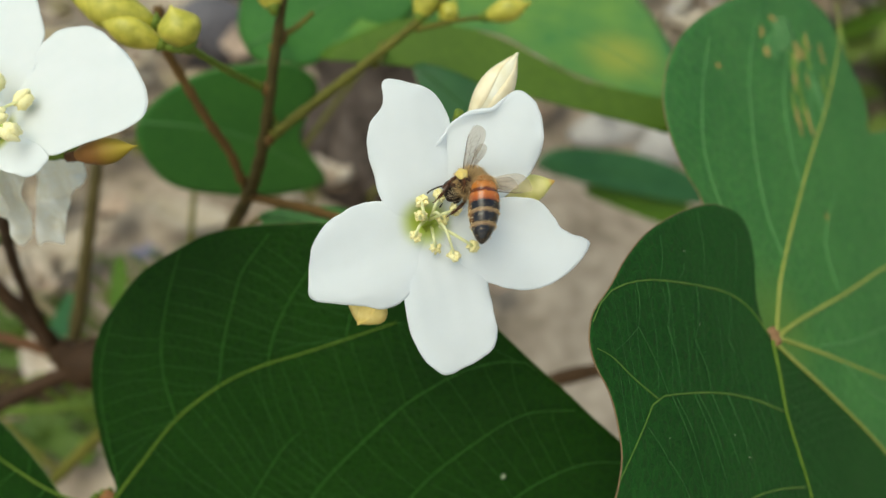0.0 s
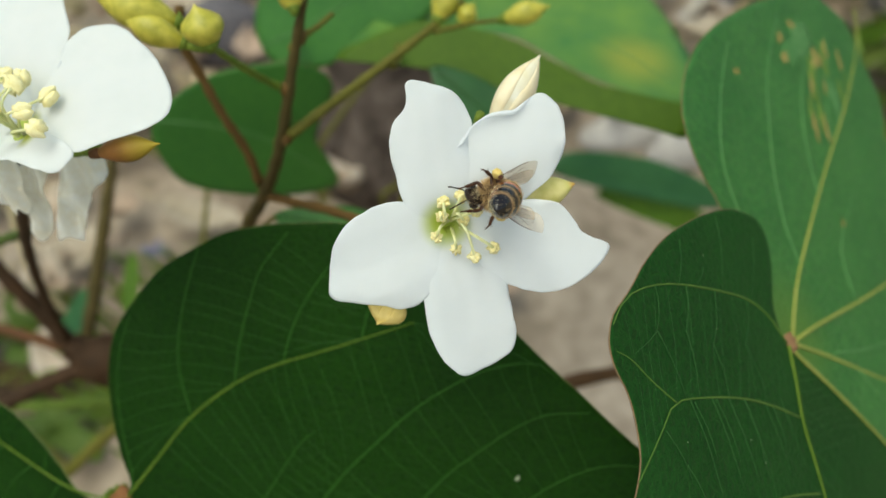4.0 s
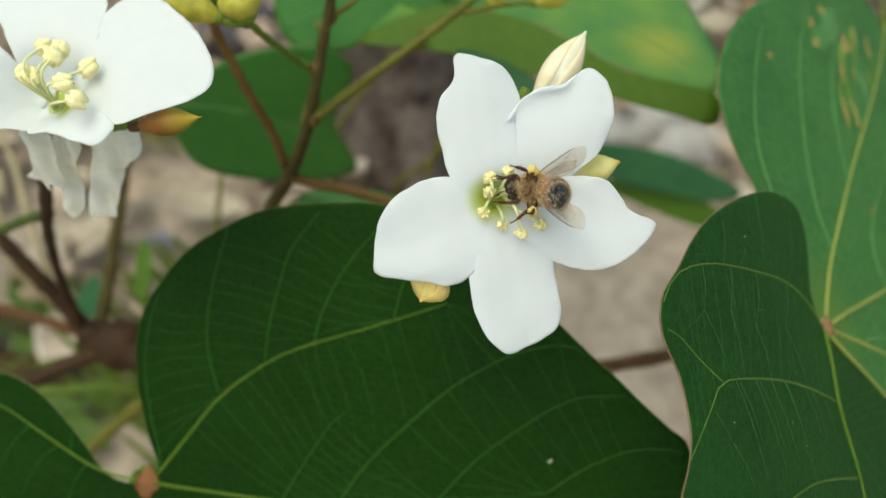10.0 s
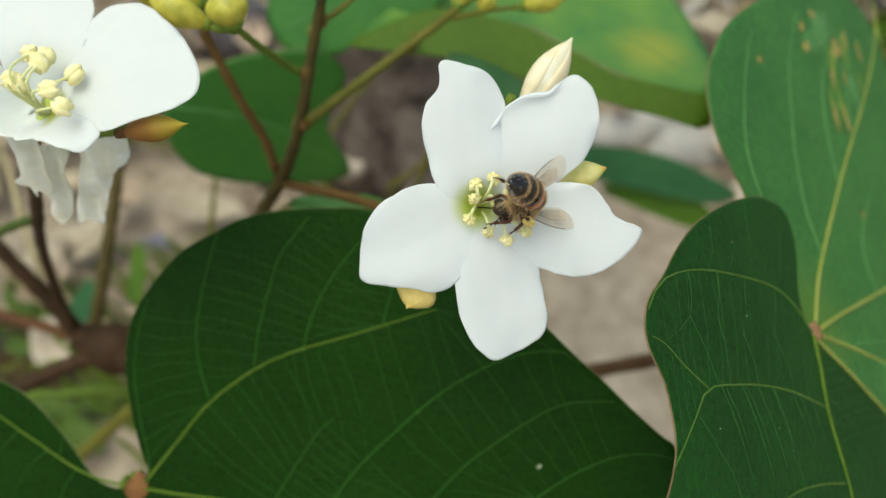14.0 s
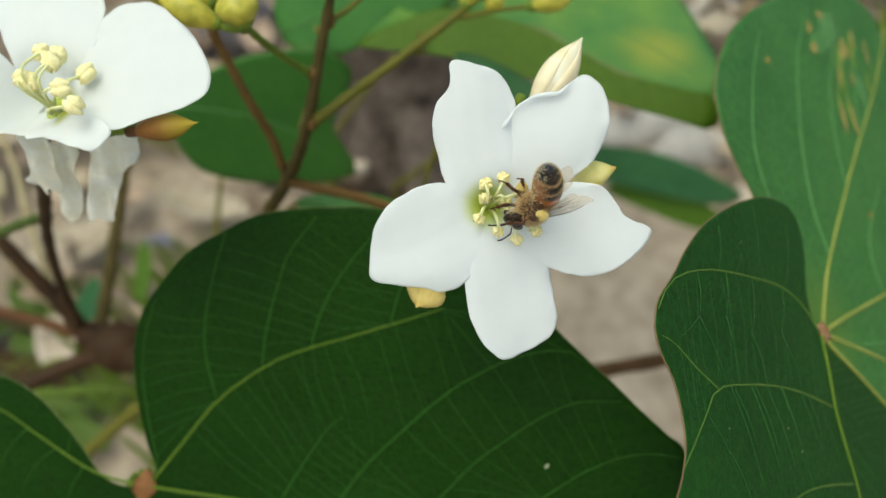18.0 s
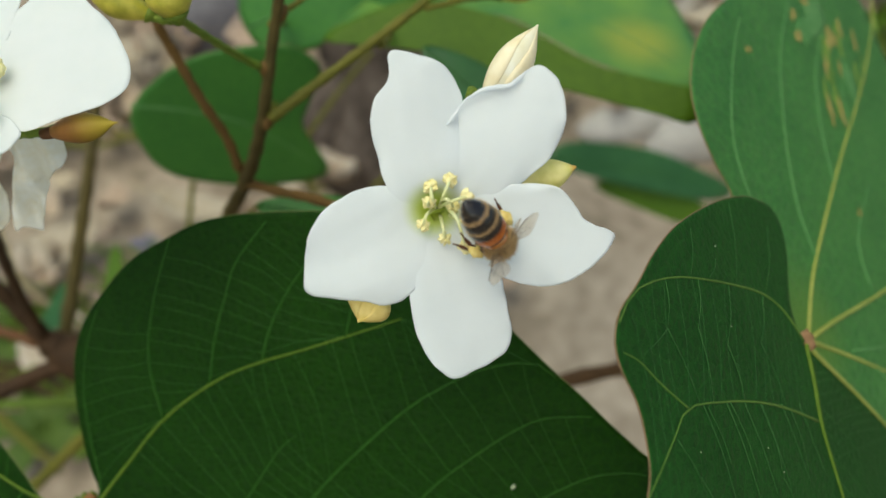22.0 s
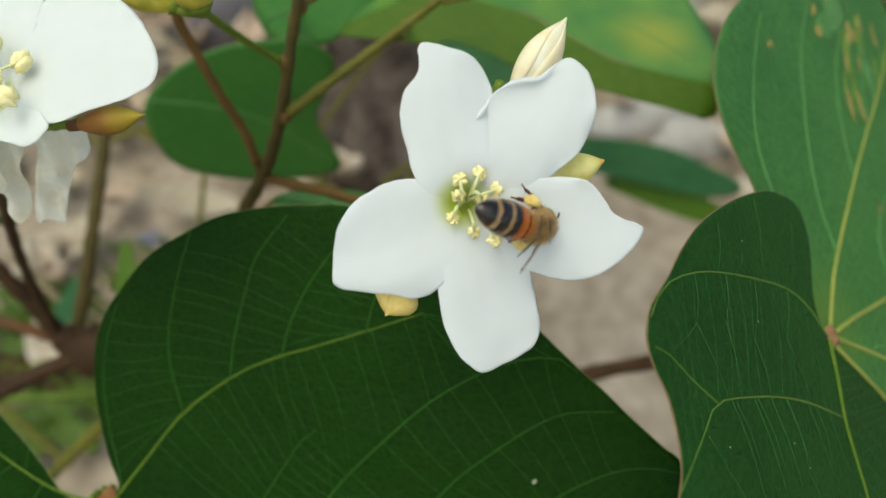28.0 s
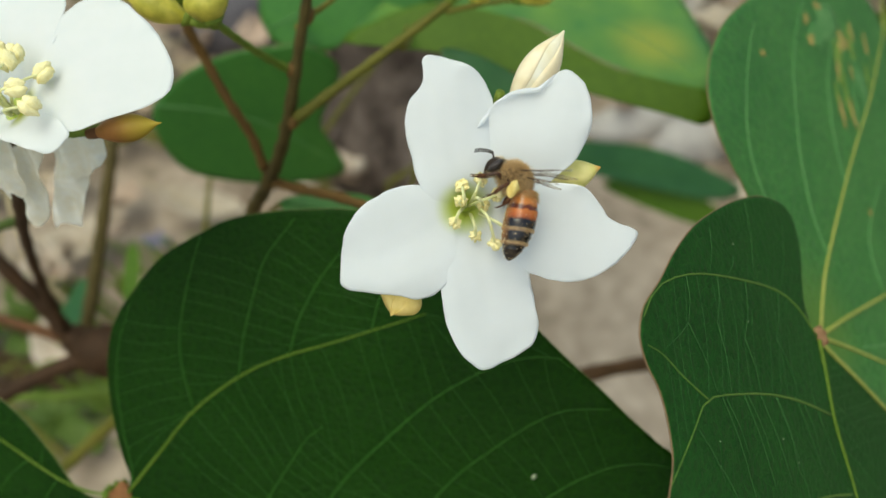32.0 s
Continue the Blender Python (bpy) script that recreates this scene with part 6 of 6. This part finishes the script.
RIGHT_WING = [
    (0.0, (22.0, -24.9, -22.4)),
    (0.5, (15.5, -26.8, -31.3)),
    (1.0, (6.7, -2.1, 4.0)),
    (1.5, (0.7, 9.8, 11.0)),
    (2.0, (22.1, -24.1, -20.3)),
    (2.5, (37.4, -36.6, -58.4)),
    (3.0, (18.1, -24.7, -24.8)),
    (3.5, (42.0, -31.8, -29.6)),
    (5.5, (-4.2, -9.9, -15.1)),
    (6.0, (0.8, -2.7, -2.3)),
    (6.5, (23.3, -25.5, -22.9)),
    (7.0, (-10.8, -0.9, -9.7)),
    (7.5, (33.5, -30.2, -30.3)),
    (8.0, (7.6, -6.9, -1.5)),
    (8.5, (18.4, -13.6, -1.0)),
    (9.0, (5.3, -2.6, 1.9)),
    (9.5, (28.0, -26.6, -22.1)),
    (10.0, (13.3, -19.5, -17.1)),
    (10.5, (25.6, -23.4, -15.2)),
    (11.0, (14.5, -6.7, 6.0)),
    (11.5, (13.0, -15.3, -9.6)),
    (12.0, (-6.6, 3.6, -2.0)),
    (12.5, (-4.4, -8.8, -13.9)),
    (13.0, (-19.5, 7.0, -9.0)),
    (13.5, (-4.4, -4.9, -9.3)),
    (14.0, (-15.6, 5.0, -7.8)),
    (14.5, (-25.6, -7.1, -24.7)),
    (16.5, (-20.4, -6.5, -21.4)),
    (17.0, (-21.0, 16.0, -3.1)),
    (17.5, (-9.7, -10.0, -18.8)),
    (18.0, (12.2, -26.7, -32.8)),
    (18.5, (4.3, -25.1, -33.2)),
    (19.0, (7.5, -27.5, -36.6)),
    (19.5, (7.6, -24.9, -31.4)),
    (20.0, (12.2, -28.4, -36.8)),
    (20.5, (-0.7, -22.4, -30.7)),
    (21.0, (21.4, -23.9, -20.4)),
    (21.5, (8.6, -20.5, -22.4)),
    (22.0, (6.4, -19.1, -21.4)),
    (23.0, (8.9, -20.8, -22.8)),
    (23.5, (11.0, -25.0, -29.8)),
    (24.0, (8.2, -23.4, -28.2)),
    (25.0, (7.1, -21.6, -25.4)),
    (25.5, (10.6, -25.0, -30.0)),
    (27.5, (1.6, -15.1, -18.2)),
    (28.0, (11.6, -23.7, -26.8)),
    (28.5, (12.6, -8.1, 1.8)),
    (29.0, (-3.6, -11.1, -16.1)),
    (29.5, (41.7, -31.8, -29.9)),
    (30.0, (1.1, -10.9, -12.7)),
    (30.5, (-4.3, -12.0, -17.9)),
    (31.0, (3.9, -18.3, -21.7)),
    (31.5, (-22.5, -3.7, -20.0)),
    (32.0, (-24.9, -19.4, -36.1)),
]


def motions():
    walk(bee, [
        (0.00, pose(0.01377, 0.07321, 0.43023, 91.8, 34.1, 169.2)),
        (0.50, pose(0.01259, 0.07290, 0.42996, 89.4, 32.0, 177.4)),
        (1.00, pose(0.01377, 0.07263, 0.42974, 105.8, 54.6, 149.0)),
        (1.50, pose(0.01368, 0.07303, 0.43009, 96.0, 54.1, 142.5)),
        (2.00, pose(0.01378, 0.07323, 0.43026, 69.6, 51.3, 122.9)),
        (2.50, pose(0.01461, 0.07227, 0.42946, 76.0, 5.2, -178.2)),
        (3.00, pose(0.01419, 0.07186, 0.42911, 79.3, 24.8, 157.4)),
        (3.50, pose(0.01465, 0.07243, 0.42959, 113.5, 6.7, 178.3)),
        (4.50, pose(0.01365, 0.07083, 0.42825, 134.8, 10.5, 174.8)),
        (5.50, pose(0.01265, 0.06925, 0.42692, 137.5, 30.9, 150.3)),
        (6.00, pose(0.01326, 0.06936, 0.42700, 129.8, 30.3, 137.1)),
        (6.50, pose(0.01270, 0.06924, 0.42690, 144.2, 0.1, 168.7)),
        (7.00, pose(0.01313, 0.06922, 0.42688, 135.9, 32.0, 130.9)),
        (7.50, pose(0.01321, 0.06912, 0.42680, 124.0, 1.8, 170.4)),
        (8.00, pose(0.01283, 0.06952, 0.42715, 126.2, 32.5, 143.3)),
        (8.50, pose(0.01383, 0.07058, 0.42804, 128.9, 18.4, 144.3)),
        (9.00, pose(0.01432, 0.06947, 0.42711, 133.8, 22.0, 157.6)),
        (9.50, pose(0.01399, 0.06995, 0.42750, 133.8, 8.0, 173.6)),
        (10.00, pose(0.01278, 0.06976, 0.42735, 116.2, 20.3, 149.5)),
        (10.50, pose(0.01374, 0.07046, 0.42793, 109.2, 10.5, 176.2)),
        (11.00, pose(0.01299, 0.06922, 0.42689, 115.6, 28.5, 142.0)),
        (11.50, pose(0.01361, 0.06950, 0.42712, 128.6, 19.2, 169.7)),
        (12.00, pose(0.01403, 0.06981, 0.42739, 138.5, 25.5, 160.8)),
        (12.50, pose(0.01350, 0.07057, 0.42802, 157.0, 28.4, -161.6)),
        (13.00, pose(0.01310, 0.06969, 0.42728, 157.8, 33.4, -176.9)),
        (13.50, pose(0.01306, 0.06972, 0.42730, 152.1, 23.8, -167.1)),
        (14.00, pose(0.01324, 0.06960, 0.42720, 142.5, 33.1, 174.9)),
        (14.50, pose(0.01328, 0.06907, 0.42676, 166.4, 25.5, -173.5)),
        (15.50, pose(0.01295, 0.06920, 0.42687, 168.8, 22.8, -166.9)),
        (16.50, pose(0.01263, 0.06932, 0.42698, 170.3, 24.2, -164.4)),
        (17.00, pose(0.01312, 0.06929, 0.42695, 139.3, 36.5, 167.9)),
        (17.50, pose(0.01335, 0.06786, 0.42575, 122.6, 23.9, 175.3)),
        (18.00, pose(0.01301, 0.06956, 0.42717, -179.3, 30.3, -156.1)),
        (18.50, pose(0.01299, 0.06885, 0.42658, 178.2, 33.3, -165.9)),
        (19.00, pose(0.01261, 0.06711, 0.42512, 144.9, 52.5, 159.8)),
        (19.25, pose(0.01221, 0.06757, 0.42550, -178.9, 66.0, 166.9)),
        (19.50, pose(0.01183, 0.06802, 0.42588, -153.3, 76.7, -164.8)),
        (20.00, pose(0.01284, 0.06778, 0.42567, -175.9, 79.6, 177.3)),
        (20.50, pose(0.01256, 0.06789, 0.42577, -47.5, 80.1, -57.0)),
        (21.00, pose(0.01317, 0.06686, 0.42491, 104.2, 61.9, 75.7)),
        (21.50, pose(0.01350, 0.06705, 0.42507, 128.9, 56.4, 84.6)),
        (22.00, pose(0.01357, 0.06615, 0.42430, 127.9, 55.2, 83.6)),
        (22.50, pose(0.01397, 0.06637, 0.42450, 129.6, 56.7, 84.7)),
        (23.00, pose(0.01353, 0.06636, 0.42448, 130.4, 55.2, 85.1)),
        (23.50, pose(0.01319, 0.06611, 0.42428, 124.8, 56.0, 82.4)),
        (24.00, pose(0.01298, 0.06607, 0.42424, 123.8, 56.5, 79.3)),
        (24.50, pose(0.01277, 0.06638, 0.42450, 118.7, 56.1, 74.6)),
        (25.00, pose(0.01306, 0.06606, 0.42424, 124.9, 56.6, 80.7)),
        (25.50, pose(0.01316, 0.06554, 0.42382, 124.2, 57.4, 82.0)),
        (26.16, pose(0.01331, 0.06607, 0.42426, 110.7, 53.2, 58.9)),
        (26.84, pose(0.01346, 0.06662, 0.42471, 103.5, 44.4, 39.4)),
        (27.50, pose(0.01360, 0.06714, 0.42515, 76.6, 33.3, 24.9)),
        (28.00, pose(0.01375, 0.06670, 0.42478, 81.3, 33.3, 49.5)),
        (28.50, pose(0.01372, 0.06678, 0.42484, 94.8, -2.5, 90.2)),
        (29.00, pose(0.01394, 0.06763, 0.42555, 106.0, -0.1, 88.0)),
        (29.50, pose(0.01419, 0.06997, 0.42751, 69.9, 13.3, 138.0)),
        (30.00, pose(0.01423, 0.06958, 0.42720, 107.1, 22.3, 126.8)),
        (30.50, pose(0.01471, 0.06919, 0.42686, 116.7, 12.0, 117.7)),
        (31.00, pose(0.01340, 0.07094, 0.42833, 83.2, 20.2, 140.5)),
        (31.50, pose(0.01366, 0.06992, 0.42747, 83.0, -6.9, 106.3)),
        (32.00, pose(0.01339, 0.07060, 0.42804, 57.0, -26.7, 144.6)),
    ])
    walk(abdomen, [
        (0.00, pose(0, 0, 0, -94.5, -66.2, 91.3)),
        (0.50, pose(0, 0, 0, -142.4, -79.9, 134.2)),
        (1.00, pose(0, 0, 0, -37.2, -48.3, 62.6)),
        (1.50, pose(0, 0, 0, -24.5, -72.9, 33.7)),
        (2.00, pose(0, 0, 0, 16.7, -64.5, -25.3)),
        (2.50, pose(0, 0, 0, 40.0, -10.4, -65.8)),
        (3.00, pose(0, 0, 0, 13.2, 1.4, -33.8)),
        (3.25, pose(0, 0, 0, 22.2, -48.2, -37.5)),
        (3.50, pose(0, 0, 0, 154.1, -78.2, -165.7)),
        (4.50, pose(0, 0, 0, -11.6, -69.8, 12.0)),
        (5.50, pose(0, 0, 0, 2.5, -15.0, -5.4)),
        (6.00, pose(0, 0, 0, -3.2, -45.2, 5.6)),
        (6.50, pose(0, 0, 0, -33.0, -65.3, 35.4)),
        (7.00, pose(0, 0, 0, -2.9, -20.8, 9.2)),
        (7.50, pose(0, 0, 0, 15.5, -67.9, -17.6)),
        (8.00, pose(0, 0, 0, -21.6, -30.7, 22.2)),
        (8.50, pose(0, 0, 0, -54.7, -50.6, 67.8)),
        (9.00, pose(0, 0, 0, -51.8, -71.8, 60.2)),
        (9.50, pose(0, 0, 0, -75.7, -76.4, 78.3)),
        (10.00, pose(0, 0, 0, 6.9, -44.0, -10.8)),
        (10.50, pose(0, 0, 0, 83.6, -64.7, -98.7)),
        (11.00, pose(0, 0, 0, -99.2, -74.9, 102.6)),
        (11.50, pose(0, 0, 0, -64.8, -82.9, 66.2)),
        (12.00, pose(0, 0, 0, -4.4, -71.8, 8.5)),
        (12.50, pose(0, 0, 0, 16.7, -77.6, -14.8)),
        (13.00, pose(0, 0, 0, 31.3, -83.7, -31.8)),
        (13.50, pose(0, 0, 0, 132.4, -75.0, -133.6)),
        (14.00, pose(0, 0, 0, 36.5, -74.6, -43.5)),
        (14.50, pose(0, 0, 0, -15.5, -78.2, 24.1)),
        (15.50, pose(0, 0, 0, -18.3, -71.5, 28.1)),
        (16.50, pose(0, 0, 0, -17.7, -60.0, 27.1)),
        (17.00, pose(0, 0, 0, 9.6, -57.8, -17.4)),
        (17.50, pose(0, 0, 0, 21.4, -34.6, -39.9)),
        (18.00, pose(0, 0, 0, -15.9, -59.1, 37.0)),
        (18.50, pose(0, 0, 0, -16.5, -69.0, 30.5)),
        (19.00, pose(0, 0, 0, 2.5, -18.0, -9.1)),
        (19.25, pose(0, 0, 0, 0.2, -7.8, 1.6)),
        (19.50, pose(0, 0, 0, 0.1, 2.9, 5.7)),
        (20.00, pose(0, 0, 0, 0.6, -9.0, -6.1)),
        (20.50, pose(0, 0, 0, 1.6, -4.4, 5.2)),
        (21.00, pose(0, 0, 0, -3.3, -22.0, -18.0)),
        (21.50, pose(0, 0, 0, -7.8, -31.0, 8.4)),
        (22.00, pose(0, 0, 0, -3.1, -28.4, -0.4)),
        (22.50, pose(0, 0, 0, -7.7, -36.7, 4.8)),
        (23.00, pose(0, 0, 0, -7.2, -30.4, 5.1)),
        (23.50, pose(0, 0, 0, -5.5, -26.3, -6.1)),
        (24.00, pose(0, 0, 0, -4.2, -22.5, -16.3)),
        (24.50, pose(0, 0, 0, -3.9, -17.4, -19.5)),
        (25.00, pose(0, 0, 0, -4.6, -17.3, -16.2)),
        (25.50, pose(0, 0, 0, -0.9, -19.4, -12.8)),
        (26.16, pose(0, 0, 0, -2.5, -19.5, -9.1)),
        (26.84, pose(0, 0, 0, -4.1, -17.2, -5.2)),
        (27.50, pose(0, 0, 0, -4.8, -9.2, -9.1)),
        (28.00, pose(0, 0, 0, -1.8, -16.2, -14.8)),
        (28.50, pose(0, 0, 0, 1.0, -27.5, -29.0)),
        (29.00, pose(0, 0, 0, -22.1, -44.7, 26.0)),
        (29.50, pose(0, 0, 0, 7.8, -44.9, -36.0)),
        (30.00, pose(0, 0, 0, -2.5, -28.8, 3.7)),
        (30.50, pose(0, 0, 0, -19.3, -32.1, 44.0)),
        (31.00, pose(0, 0, 0, -45.2, -65.6, 47.4)),
        (31.50, pose(0, 0, 0, -5.0, -36.3, 8.9)),
        (32.00, pose(0, 0, 0, -21.8, -54.7, -10.4)),
    ])
    walk(wings["forewing", 1], [(t, pose(0.0024, 0.0013, 0.0010, *turn)) for t, turn in LEFT_WING])
    walk(wings["hindwing", 1], [(t, pose(0.0015, 0.0012, 0.0008, *turn)) for t, turn in LEFT_WING])
    walk(wings["forewing", -1], [(t, pose(0.0024, -0.0013, 0.0010, *turn)) for t, turn in RIGHT_WING])
    walk(wings["hindwing", -1], [(t, pose(0.0015, -0.0012, 0.0008, *turn)) for t, turn in RIGHT_WING])


motions()
